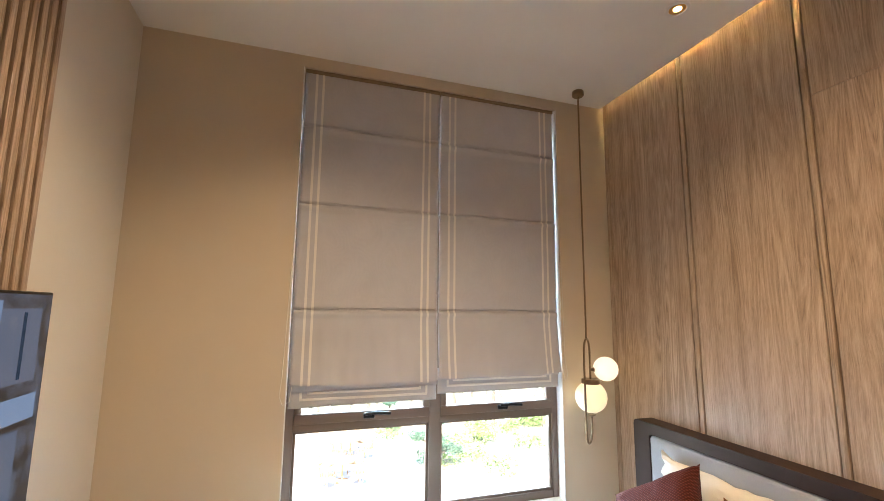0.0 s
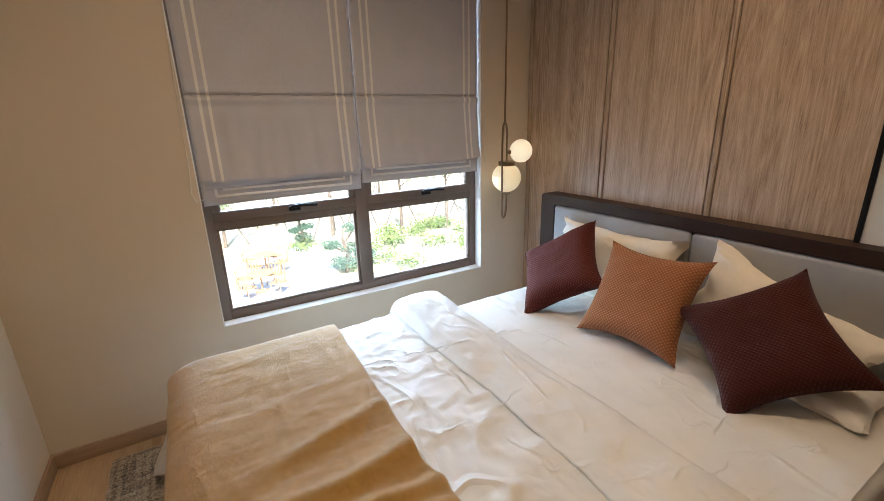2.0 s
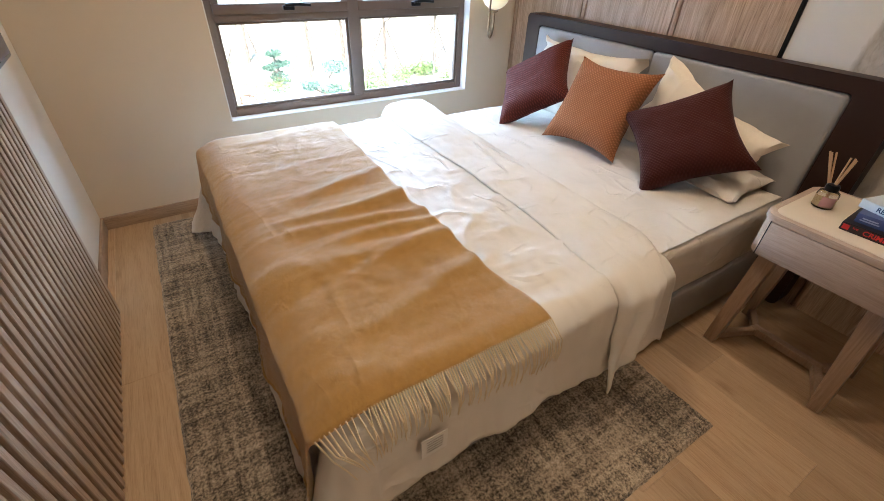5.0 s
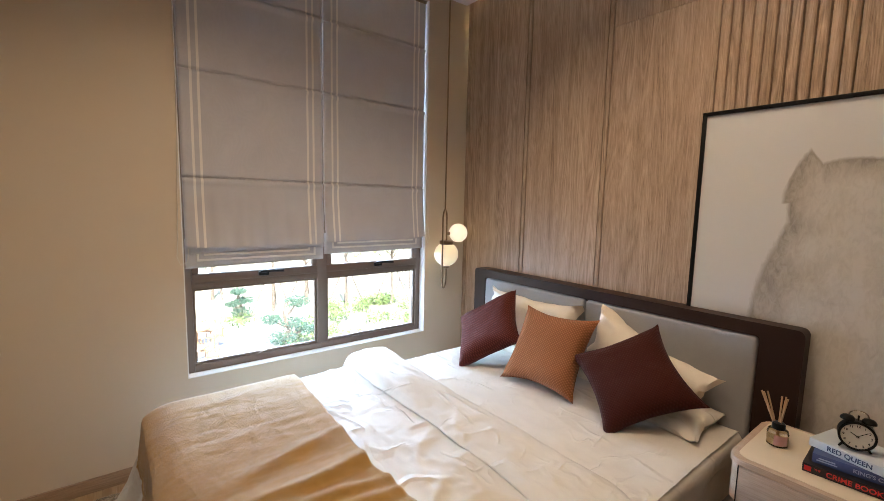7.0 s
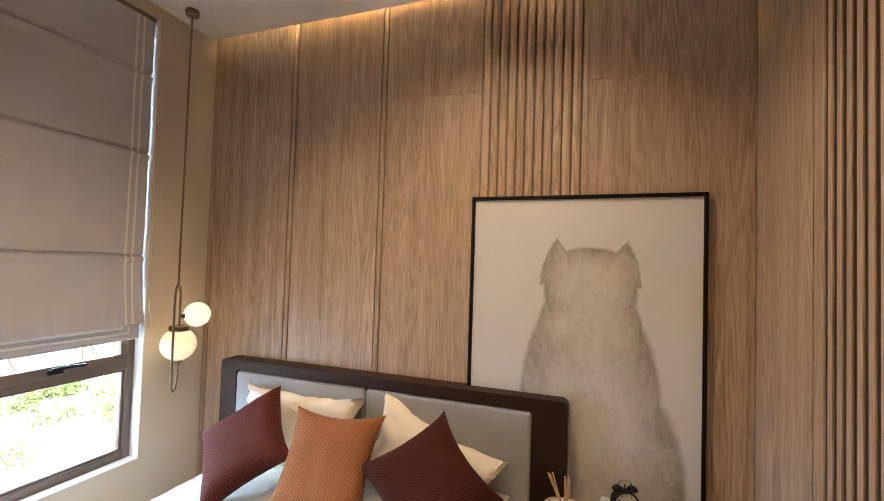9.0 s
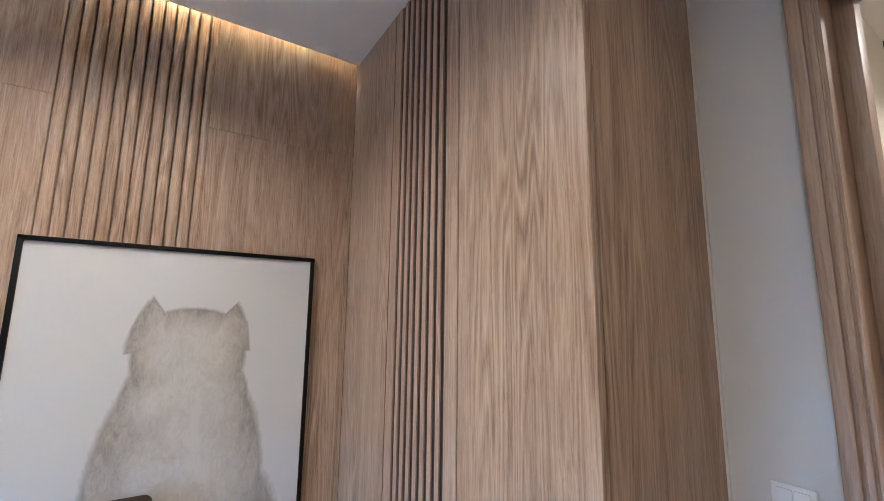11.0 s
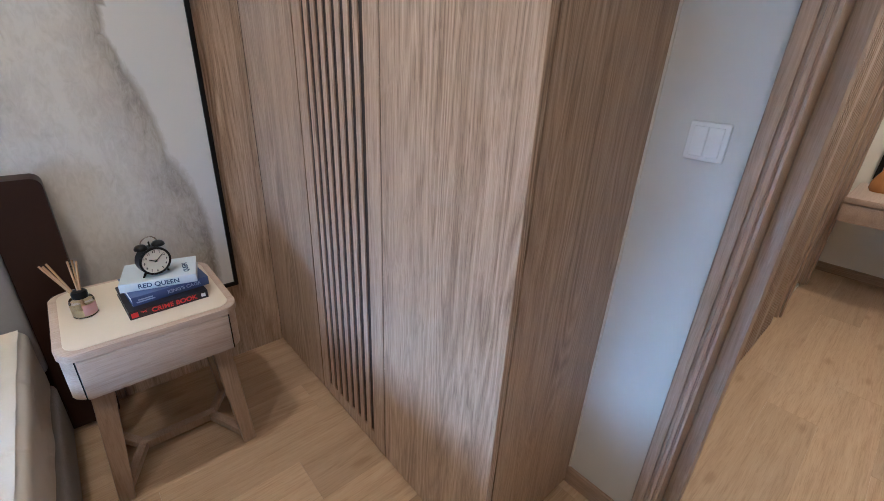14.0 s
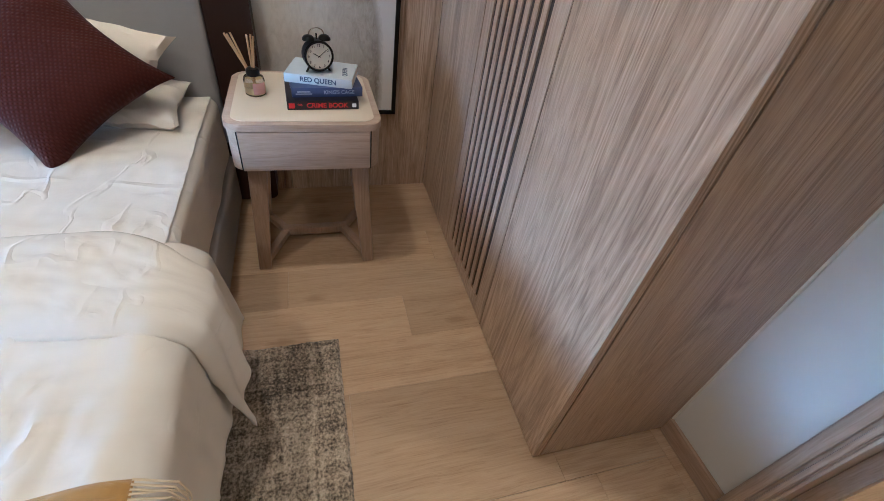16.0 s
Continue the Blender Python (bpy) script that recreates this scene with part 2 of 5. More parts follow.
def felted(m):
    """Brushed wool: a flecked nap over the weave."""
    g = Graph(m)
    nap = g.noise(g.coords((1, 0.5, 1)), 95.0, 4.0, 0.75, 0.6)
    flat = g.out.inputs["Base Color"].links[0].from_socket
    fleck = g.ramp(nap, ((0.36, (0.9, 0.89, 0.87)), (0.5, (1.0, 1.0, 1.0)), (0.66, (1.1, 1.09, 1.06))))
    g.color(g.mix(1.0, flat, fleck, "MULTIPLY"))
    old = g.out.inputs["Normal"].links[0].from_node
    n = g.node("ShaderNodeBump")
    n.inputs["Strength"].default_value, n.inputs["Distance"].default_value = 0.5, 0.004
    g.link(nap, n.inputs["Height"])
    g.link(old.outputs[0], n.inputs["Normal"])
    g.link(n.outputs[0], g.out.inputs["Normal"])


def creased(m, scale=3.2, depth=0.009, strength=0.8):
    """Sparse thin fold lines left by ironing and tucking."""
    g = Graph(m)
    old = g.out.inputs["Normal"].links[0].from_node
    for stretch, k in (((1, 0.45, 1), 1.0), ((0.5, 1, 1), 1.7)):
        r = g.noise(g.coords(stretch), scale * k, 2.5, 0.5, 0.5)
        line = g.math("MAXIMUM", g.math("SUBTRACT", 1.0, g.math("ABSOLUTE", g.math("MULTIPLY_ADD", r, 34.0, -17.0))), 0.0)
        where = g.math("MAXIMUM", g.math("MULTIPLY_ADD", g.noise(g.coords(), 3.0 * k, 2.0, 0.5), 5.0, -2.4), 0.0)
        n = g.node("ShaderNodeBump")
        n.inputs["Strength"].default_value, n.inputs["Distance"].default_value = strength, depth / k
        g.link(g.math("MULTIPLY", line, g.math("MINIMUM", where, 1.0)), n.inputs["Height"])
        g.link(old.outputs[0], n.inputs["Normal"])
        old = n
    g.link(old.outputs[0], g.out.inputs["Normal"])


def quilted(name, dark, light):
    """Cushion cover in a small raised diamond weave."""
    m = base(name, light, 0.85, Sheen_Weight=0.05, Specular_IOR_Level=0.12)
    g = Graph(m)
    waves = []
    for turn in (45, -45):
        tc = g.node("ShaderNodeTexCoord")
        mp = g.node("ShaderNodeMapping")
        mp.inputs["Rotation"].default_value = (0, 0, radians(turn))
        g.link(tc.outputs["Object"], mp.inputs["Vector"])
        w = g.node("ShaderNodeTexWave", bands_direction="X")
        w.inputs["Scale"].default_value = 31.0
        g.link(mp.outputs[0], w.inputs["Vector"])
        waves.append(w.outputs["Fac"])
    h = g.math("MULTIPLY", waves[0], waves[1])
    grain = g.noise(g.coords(), 160.0, 3.0)
    g.color(g.ramp(g.math("ADD", g.math("MULTIPLY", h, 0.75), g.math("MULTIPLY", grain, 0.25)), ((0.1, dark), (0.75, light))))
    g.bump(h, 0.6, 0.0035)
    return m


def glow(name, color, strength):
    m = base(name, color, 0.3)
    b = m.node_tree.nodes["Principled BSDF"]
    b.inputs["Emission Color"].default_value = (*color, 1)
    b.inputs["Emission Strength"].default_value = strength
    return m


PANEL = wood("oak_veneer", (0.25, 0.17, 0.111), (0.415, 0.299, 0.205), (0.56, 0.43, 0.316), "Z", 0.36, tone=0.1, figure=0.35)
# core board darkened so the gaps between slats and panels look shaded
PANEL_DARK = wood("dark_core_board", (0.03, 0.02, 0.013), (0.045, 0.03, 0.02), (0.065, 0.045, 0.03), "Z", 0.6)
CASING = wood("oak_casing", (0.25, 0.178, 0.122), (0.345, 0.256, 0.186), (0.44, 0.338, 0.256), "Z", 0.42, tone=0.06, figure=0.08)
PLANK = wood("oak_plank", (0.34, 0.222, 0.12), (0.44, 0.305, 0.178), (0.5, 0.36, 0.222), "Y", 0.36, ring=0.8, tone=0.27, figure=0.2, knots=0.25)
SKIRT = wood("oak_skirting", (0.25, 0.17, 0.11), (0.35, 0.245, 0.165), (0.43, 0.315, 0.22), "X", 0.45)
STAND = wood("pale_oak", (0.37, 0.27, 0.195), (0.455, 0.345, 0.26), (0.53, 0.41, 0.32), "Y", 0.42, tone=0.1)
STAND_LEG = wood("pale_oak_leg", (0.29, 0.2, 0.135), (0.37, 0.265, 0.185), (0.44, 0.325, 0.235), "Z", 0.42, tone=0.1)
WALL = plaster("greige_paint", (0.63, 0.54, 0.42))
# west wall's greige, lightened in colour to stand for daylight on it
WALL_LIT = plaster("lit_greige_paint", (0.74, 0.69, 0.60))
WALL_PALE = plaster("pale_grey_paint", (0.62, 0.61, 0.57), 0.42)
HALL_WALL = plaster("cream_paint", (0.76, 0.72, 0.63))
CEILING = plaster("white_ceiling_paint", (0.86, 0.86, 0.85))
FRAME = base("bronze_aluminium", (0.17, 0.125, 0.095), 0.42, 0.35)
BLACK = base("black_metal", (0.012, 0.012, 0.012), 0.35, 0.7)
BRASS = base("aged_brass", (0.30, 0.23, 0.15), 0.32, 1.0)
CHROME = base("steel", (0.6, 0.6, 0.6), 0.25, 1.0)
GLASS = base("window_glass", (1, 1, 1), 0.0, 0.0, Transmission_Weight=1.0, IOR=1.45)
WHITE_PLASTIC = base("white_plastic", (0.78, 0.78, 0.77), 0.3)
STONE = plaster("grey_stone", (0.30, 0.30, 0.28), 0.05)
TRIM = base("pale_trim", (0.66, 0.62, 0.54), 0.35)
BLIND = cloth("grey_blind_cloth", (0.485, 0.468, 0.482), (0.55, 0.535, 0.55), 900, 0.9, 0.15)
RIBBON = cloth("ivory_ribbon", (0.74, 0.70, 0.65), (0.82, 0.79, 0.74), 900, 0.85, 0.2)
LEATHER = base("brown_leather", (0.024, 0.0098, 0.006), 0.42, Specular_IOR_Level=0.25)
GREY_CLOTH = cloth("grey_upholstery", (0.27, 0.27, 0.275), (0.34, 0.34, 0.345), 800)
BASE_CLOTH = cloth("grey_bed_base", (0.2, 0.185, 0.17), (0.27, 0.25, 0.235), 800)
SHEET = cloth("white_cotton", (0.59, 0.552, 0.49), (0.675, 0.637, 0.575), 1200, 0.55, 0.06, 0.1, spec=0.45)
PILLOW = cloth("cream_cotton", (0.72, 0.66, 0.56), (0.78, 0.73, 0.64), 1200, 0.85, 0.08, 0.1)
FRINGE = cloth("pale_wool_yarn", (0.6, 0.49, 0.32), (0.7, 0.6, 0.42), 500)
THROW = cloth("camel_wool", (0.35, 0.196, 0.048), (0.42, 0.244, 0.066), 420, 0.95, 0.5, 0.8, 5)
sheer(BLIND, 0.03)
rumple(SHEET, 4.0, 0.008, 0.1), creased(SHEET), rumple(PILLOW, 6.0, 0.012, 0.3), rumple(THROW, 6.0, 0.006, 0.3), felted(THROW)
MAROON = quilted("maroon_weave", (0.058, 0.012, 0.009), (0.14, 0.032, 0.023))
PLUM = quilted("plum_weave", (0.044, 0.0105, 0.0075), (0.06, 0.0145, 0.0105))
RUST = quilted("rust_weave", (0.235, 0.092, 0.037), (0.385, 0.166, 0.075))
CREAM_TOP = plaster("cream_inlay", (0.68, 0.6, 0.47), 0.4)
OPAL = glow("opal_glass_lit", (1.0, 0.83, 0.52), 0.11)
OPAL_BRIGHT = glow("opal_glass_bright", (1.0, 0.86, 0.6), 0.17)
LED = glow("led_strip", (1.0, 0.66, 0.28), 48.0)
LAMP_FACE = glow("downlight_face", (1.0, 0.78, 0.45), 2.0)
PAPER = base("paper_pages", (0.72, 0.68, 0.6), 0.8)


def rug_material():
    m = base("tweed_rug", (0.3, 0.28, 0.25), 1.0, Sheen_Weight=0.3)
    g = Graph(m)
    vec = g.coords()
    fine = g.noise(vec, 120.0, 3.0, 0.7)
    ax = g.noise(g.coords((1, 0.10, 1)), 48.0, 2.0, 0.6)
    ay = g.noise(g.coords((0.10, 1, 1)), 48.0, 2.0, 0.6)
    big = g.noise(vec, 5.0, 3.0)
    f = g.math("ADD", g.math("MULTIPLY", fine, 0.55), g.math("ADD", g.math("MULTIPLY", ax, 0.25), g.math("MULTIPLY", ay, 0.25)))
    f = g.math("ADD", f, g.math("MULTIPLY_ADD", big, 0.16, -0.08))
    g.color(g.ramp(f, ((0.41, (0.03, 0.022, 0.016)), (0.485, (0.15, 0.118, 0.082)), (0.57, (0.37, 0.30, 0.215)), (0.68, (0.58, 0.49, 0.37)))))
    g.bump(fine, 0.9, 0.006)
    return m


RUG = rug_material()

# ---- the room: walls, openings, ceiling ----
def shell(name, boxes, material, label):
    return piece(name, bm_join(*[bm_box(*b) for b in boxes]), material, label, "wall", kind="structure")


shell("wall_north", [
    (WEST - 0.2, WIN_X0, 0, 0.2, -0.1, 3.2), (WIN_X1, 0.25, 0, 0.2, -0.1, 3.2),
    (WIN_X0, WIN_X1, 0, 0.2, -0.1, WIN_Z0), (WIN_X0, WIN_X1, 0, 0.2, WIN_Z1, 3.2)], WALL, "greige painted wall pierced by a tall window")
wall_east = shell("wall_east", [(0.03, 0.25, -3.6, 0, -0.1, 3.2)], PANEL_DARK, "wall clad in vertical oak veneer panels")
wall_west = shell("wall_west", [(WEST - 0.2, WEST, -3.6, 0, -0.1, 3.2)], WALL_LIT, "greige painted wall with a slatted oak panel")
shell("wall_south", [
    (DOOR_X1, CLOSET_X, SOUTH - 0.1, SOUTH, 0, 3.2), (WEST, DOOR_X0, SOUTH - 0.1, SOUTH, 0, 3.2),
    (DOOR_X0, DOOR_X1, SOUTH - 0.1, SOUTH, DOOR_H, 3.2), (CLOSET_X, 0.03, SOUTH - 0.1, SOUTH, 0, 3.2)], WALL_PALE, "pale grey painted wall beside the doorway")
piece("ceiling", bm_join(bm_box(WEST, -0.022, SOUTH, 0, CEIL, CEIL + 0.1), bm_box(WEST, 0.03, SOUTH, 0, CEIL + 0.15, CEIL + 0.23)), CEILING,
      "white ceiling with a lit slot along the panelled wall", "ceiling", kind="structure")
piece("led_strip", bm_box(-0.05, -0.026, CLOSET_Y + 0.06, -0.14, CEIL + 0.104, CEIL + 0.112), LED, "warm light strip hidden in the ceiling slot", "light strip")

# skirting along the window wall and beside the door
piece("baseboard", bm_join(bm_box(WEST, 0, -0.014, 0, 0, 0.072, 0.003), bm_box(WEST, WEST + 0.014, -0.72, -0.014, 0, 0.072, 0.003)), SKIRT,
      "low oak skirting along the painted wall", "skirting", kind="structure")
piece("baseboard", bm_box(CLOSET_X - 0.235, CLOSET_X, SOUTH, SOUTH + 0.014, 0, 0.072, 0.003), SKIRT, "low oak skirting beside the doorway", "skirting", kind="structure")

# window
win = thing("window_1", "tall bronze aluminium window with two awning lights", "window", pose(0, 0, 0), kind="structure")
FY0, FY1 = 0.06, 0.12
MX = -1.165
part("window_frame", bm_join(
    bm_box(WIN_X0, WIN_X0 + 0.045, FY0, FY1, WIN_Z0, WIN_Z1, 0.004), bm_box(WIN_X1 - 0.045, WIN_X1, FY0, FY1, WIN_Z0, WIN_Z1, 0.004),
    bm_box(WIN_X0 + 0.045, WIN_X1 - 0.045, FY0 + 0.002, FY1, WIN_Z0, WIN_Z0 + 0.045, 0.004), bm_box(WIN_X0 + 0.045, WIN_X1 - 0.045, FY0 + 0.002, FY1, WIN_Z1 - 0.045, WIN_Z1, 0.004),
    bm_box(MX - 0.033, MX + 0.033, FY0 - 0.004, FY1, WIN_Z0 + 0.04, WIN_Z1 - 0.04, 0.004),
    bm_box(WIN_X0 + 0.04, WIN_X1 - 0.04, FY0 - 0.002, FY1, 0.965, 1.02, 0.004)), FRAME, win, "bronze aluminium frame")
for a, b in ((WIN_X0 + 0.045, MX - 0.033), (MX + 0.033, WIN_X1 - 0.045)):
    sash = part("sash", bm_join(bm_box(a, b, 0.052, 0.085, 1.0, 1.05, 0.004), bm_box(a, a + 0.035, 0.056, 0.085, 1.05, WIN_Z1 - 0.05, 0.004),
                                bm_box(b - 0.035, b, 0.056, 0.085, 1.05, WIN_Z1 - 0.05, 0.004), bm_box(a, b, 0.056, 0.085, WIN_Z1 - 0.085, WIN_Z1 - 0.045, 0.004)), FRAME, win)
    c = (a + b) / 2 + 0.02
    part("handle", bm_join(bm_box(c - 0.03, c + 0.03, 0.03, 0.054, 1.015, 1.04, 0.006), bm_tube([(c - 0.02, 0.028, 1.04), (c + 0.04, 0.015, 1.045), (c + 0.11, 0.012, 1.04)], 0.008)), BLACK, sash, "dark lever handle")
    for z0, z1 in ((WIN_Z0 + 0.045, 0.967), (1.05, WIN_Z1 - 0.085)):
        p = part("pane", bm_box(a - 0.003, b + 0.003, 0.088, 0.094, z0 - 0.003, z1 + 0.003), GLASS, win)
        p.visible_shadow = False
    part("bead", bm_join(bm_box(a, b, 0.07, 0.09, WIN_Z0 + 0.045, WIN_Z0 + 0.06, 0.002), bm_box(a, a + 0.014, 0.07, 0.09, WIN_Z0 + 0.06, 0.965, 0.002),
                         bm_box(b - 0.014, b, 0.07, 0.09, WIN_Z0 + 0.06, 0.965, 0.002), bm_box(a, b, 0.07, 0.09, 0.952, 0.966, 0.002)), FRAME, win)

lining = base("white_reveal_paint", (0.8, 0.79, 0.77), 0.5)
part("window_sill", bm_join(bm_box(WIN_X0, WIN_X1, -0.003, 0.06, WIN_Z0, WIN_Z0 + 0.005),
                            bm_box(WIN_X0, WIN_X0 + 0.005, -0.003, 0.06, WIN_Z0 + 0.005, WIN_Z1 - 0.002), bm_box(WIN_X1 - 0.005, WIN_X1, -0.003, 0.06, WIN_Z0 + 0.005, WIN_Z1 - 0.002)), lining, win, "white painted reveal")

# panelled wall: boards between shadow joints, a fluted field above the picture
SEAM = 2.457
for y0, y1 in ((-0.028, -0.004), (-0.606, -0.046), (-1.197, -0.647), (-1.763, -1.234), (CLOSET_Y, -2.275)):
    for z0, z1 in (((0.0, SEAM - 0.0004), (SEAM + 0.0004, 3.1)) if y1 < -1.2 else ((0.0, 3.1),)):
        part("panel", bm_box(0.0, 0.028, y0, y1, z0, z1, 0.0015, 1), PANEL, wall_east)
for yc in (-0.037, -0.6265, -1.2155):
    part("batten", bm_box(-0.002, 0.028, yc - 0.0125 if yc < -0.1 else yc - 0.005, yc + 0.0125 if yc < -0.1 else yc + 0.005, 0, 3.1, 0.003, 2), PANEL, wall_east)


def flute(width, depth, height, z0=0.0):
    """A rounded upright rib that stands out towards -x."""
    bm = bmesh.new()
    prof = [(0.0, width / 2), (-depth * 0.7, width * 0.42), (-depth, width * 0.2), (-depth, -width * 0.2), (-depth * 0.7, -width * 0.42), (0.0, -width / 2)]
    lo = [bm.verts.new((x, y, z0)) for x, y in prof]
    hi = [bm.verts.new((x, y, z0 + height)) for x, y in prof]
    for k in range(6):
        bm.faces.new((lo[k], lo[(k + 1) % 6], hi[(k + 1) % 6], hi[k]))
    bm.faces.new(hi), bm.faces.new(lo)
    return bm


rib = to_mesh("slat", flute(0.0432, 0.02, 3.1), PANEL)
for k in range(12):
    s = part("slat", rib, PANEL, wall_east)
    s.location = (0.022, -1.784 - 0.0436 * k, 0)

# west wall: slatted panel
slat_panel = thing("slatted_panel", "floor-to-ceiling panel of upright oak slats behind the television", "wall panel", pose(WEST, -1.85, 0), kind="structure")
part("backing", bm_box(0.0, 0.025, -1.1, 1.085, 0, CEIL), PANEL_DARK, slat_panel)
wslat = to_mesh("slat", bm_box(0.025, 0.06, -0.0125, 0.0125, 0, CEIL, 0.002, 1), PANEL)
for k in range(52):
    s = part("slat", wslat, PANEL, slat_panel)
    s.location = (0, 1.0705 - 0.042 * k, 0)

# near-black colour that stands for shade in slots and open joints
SHADOW = base("groove_shade", (0.035, 0.022, 0.015), 0.8)
# closet block with a louvred service door
closet = thing("closet", "built-in oak veneer closet with a louvred service door", "closet", pose(0, 0, 0), kind="structure")
CX, CY = CLOSET_X, CLOSET_Y
part("carcass", bm_join(bm_box(CX + 0.021, 0.0, SOUTH, CY - 0.09, 0, CEIL), bm_box(-0.53, -0.005, CY - 0.09, CY - 0.024, 0, CEIL), bm_box(CX + 0.021, -0.893, CY - 0.09, CY - 0.024, 0, CEIL)), PANEL_DARK, closet)
part("panel", bm_box(-0.470, -0.002, CY - 0.022, CY, 0.012, CEIL, 0.0008, 1), PANEL, closet)
part("panel", bm_box(CX, -0.964, CY - 0.022, CY, 0.012, CEIL, 0.0008, 1), PANEL, closet)
door = part("door", bm_join(bm_box(-0.536, -0.476, CY - 0.022, CY, 0.012, CEIL, 0.0015, 1), bm_box(-0.958, -0.887, CY - 0.022, CY, 0.012, CEIL, 0.0015, 1),
                            bm_box(-0.887, -0.536, CY - 0.022, CY, 0.012, 0.075, 0.0015, 1)), PANEL, closet)
# shallow dark board: the shade of deeper slots put into its colour
part("shadow_board", bm_box(-0.89, -0.533, CY - 0.02, CY - 0.0055, 0.07, CEIL), SHADOW, door, "dark board standing for the shade between the slats")
# dark fillers give the open joints beside the door their shade
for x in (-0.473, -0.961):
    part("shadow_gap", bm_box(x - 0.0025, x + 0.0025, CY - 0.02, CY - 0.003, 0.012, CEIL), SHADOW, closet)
cslat = to_mesh("slat", bm_box(-0.0125, 0.0125, CY - 0.0055, CY + 0.0005, 0.07, CEIL, 0.0012, 1), PANEL)
for k in range(7):
    s = part("slat", cslat, PANEL, door)
    s.location = (-0.536 - 0.0345 - 0.047 * k, 0, 0)
part("panel", bm_box(CX, CX + 0.02, SOUTH, CY - 0.0265, 0.012, CEIL, 0.0008, 1), PANEL, closet)
part("plinth", bm_join(bm_box(CX + 0.006, 0.0, CY - 0.02, CY - 0.006, 0, 0.012), bm_box(CX + 0.006, CX + 0.02, SOUTH, CY - 0.02, 0, 0.012)), PANEL_DARK, closet)
piece("trim", bm_box(CX - 0.006, CX, SOUTH, SOUTH + 0.006, 0, CEIL), TRIM, "thin pale edge strip between closet and wall", "trim", kind="structure")

# doorway: moulded casing and lining
doorway = thing("door_1", "open doorway with a moulded oak casing", "doorway", pose(0, 0, 0), kind="structure")
for sx, xin in ((1, DOOR_X1), (-1, DOOR_X0)):
    def sbox(a, b, *r):
        x0, x1 = sorted((xin + sx * a, xin + sx * b))
        return bm_box(x0, x1, *r)
    part("casing", bm_join(sbox(0.0, 0.055, SOUTH, SOUTH + 0.058, 0, DOOR_H + 0.06, 0.003), sbox(0.022, 0.052, SOUTH + 0.058, SOUTH + 0.070, 0, DOOR_H + 0.055, 0.006),
                           sbox(0.003, 0.016, SOUTH + 0.058, SOUTH + 0.066, 0, DOOR_H + 0.02, 0.004)), CASING, doorway)
    part("lining", bm_join(sbox(-0.006, 0.0, SOUTH - 0.1, SOUTH + 0.056, 0, DOOR_H), sbox(-0.044, -0.006, SOUTH - 0.085, SOUTH - 0.03, 0, DOOR_H, 0.003)), CASING, doorway)
    part("casing", sbox(0.0, 0.07, SOUTH - 0.125, SOUTH - 0.1, 0, DOOR_H + 0.06, 0.003), CASING, doorway)
part("casing", bm_join(bm_box(DOOR_X0 - 0.055, DOOR_X1 + 0.055, SOUTH, SOUTH + 0.056, DOOR_H, DOOR_H + 0.075, 0.003), bm_box(DOOR_X0, DOOR_X1, SOUTH - 0.1, SOUTH + 0.02, DOOR_H - 0.006, DOOR_H)), CASING, doorway)
sill = thing("threshold", "polished grey stone door threshold between pale trims", "threshold", pose(0, 0, 0), kind="structure")
part("stone", bm_box(DOOR_X0, DOOR_X1 - 0.003, -3.487, -3.362, -0.05, 0.003), STONE, sill)
for y0, y1 in ((-3.362, -3.354), (-3.495, -3.487)):
    part("strip", bm_box(DOOR_X0, DOOR_X1 - 0.003, y0, y1, -0.05, 0.0045, 0.001, 1), TRIM, sill)
switch = thing("light_switch", "white two-gang light switch on the wall", "light switch", pose(-1.59, SOUTH, 1.255))
part("plate", bm_box(-0.043, 0.043, 0, 0.009, -0.043, 0.043, 0.004), WHITE_PLASTIC, switch)
for a in (-0.0165, 0.0165):
    part("rocker", bm_box(a - 0.0155, a + 0.0155, 0.009, 0.0125, -0.033, 0.033, 0.002), WHITE_PLASTIC, switch)

# hall beyond the doorway
HY0 = SOUTH - 0.1
HALL_H = 2.79
D2A, D2B, D2H = -6.12, -5.48, 2.4      # opening of the second door
shell("wall_hall_east", [(HALL_E, HALL_E + 0.15, D2B, HY0, 0, HALL_H), (HALL_E, HALL_E + 0.15, HALL_END, D2A, 0, HALL_H),
                         (HALL_E, HALL_E + 0.15, D2A, D2B, D2H, HALL_H)], HALL_WALL, "cream painted hall wall")
shell("wall_hall_west", [(HALL_W - 0.15, HALL_W, HALL_END, HY0, 0, HALL_H)], HALL_WALL, "cream painted hall wall")
shell("wall_hall_end", [(HALL_W - 0.15, HALL_E + 0.15, HALL_END - 0.15, HALL_END, 0, HALL_H)], HALL_WALL, "cream painted end wall of the hall")
piece("ceiling", bm_box(HALL_W - 0.15, HALL_E + 0.15, HALL_END - 0.15, HY0, HALL_H, HALL_H + 0.1), CEILING, "white hall ceiling", "ceiling", kind="structure")
hall_slats = thing("slatted_panel", "narrow panel of upright oak slats on the hall wall", "wall panel", pose(HALL_E, -4.93, 0), kind="structure")
# dark backing stands for the shade of slots deeper than these
part("backing", bm_box(-0.010, 0.0, -0.365, 0.365, 0, HALL_H), PANEL_DARK, hall_slats)
part("board", bm_box(-0.0135, -0.010, -0.045, 0.045, 0, HALL_H, 0.001, 1), CASING, hall_slats)
hslat = to_mesh("slat", bm_box(-0.0135, -0.010, -0.0125, 0.0125, 0, HALL_H, 0.001, 1), CASING)
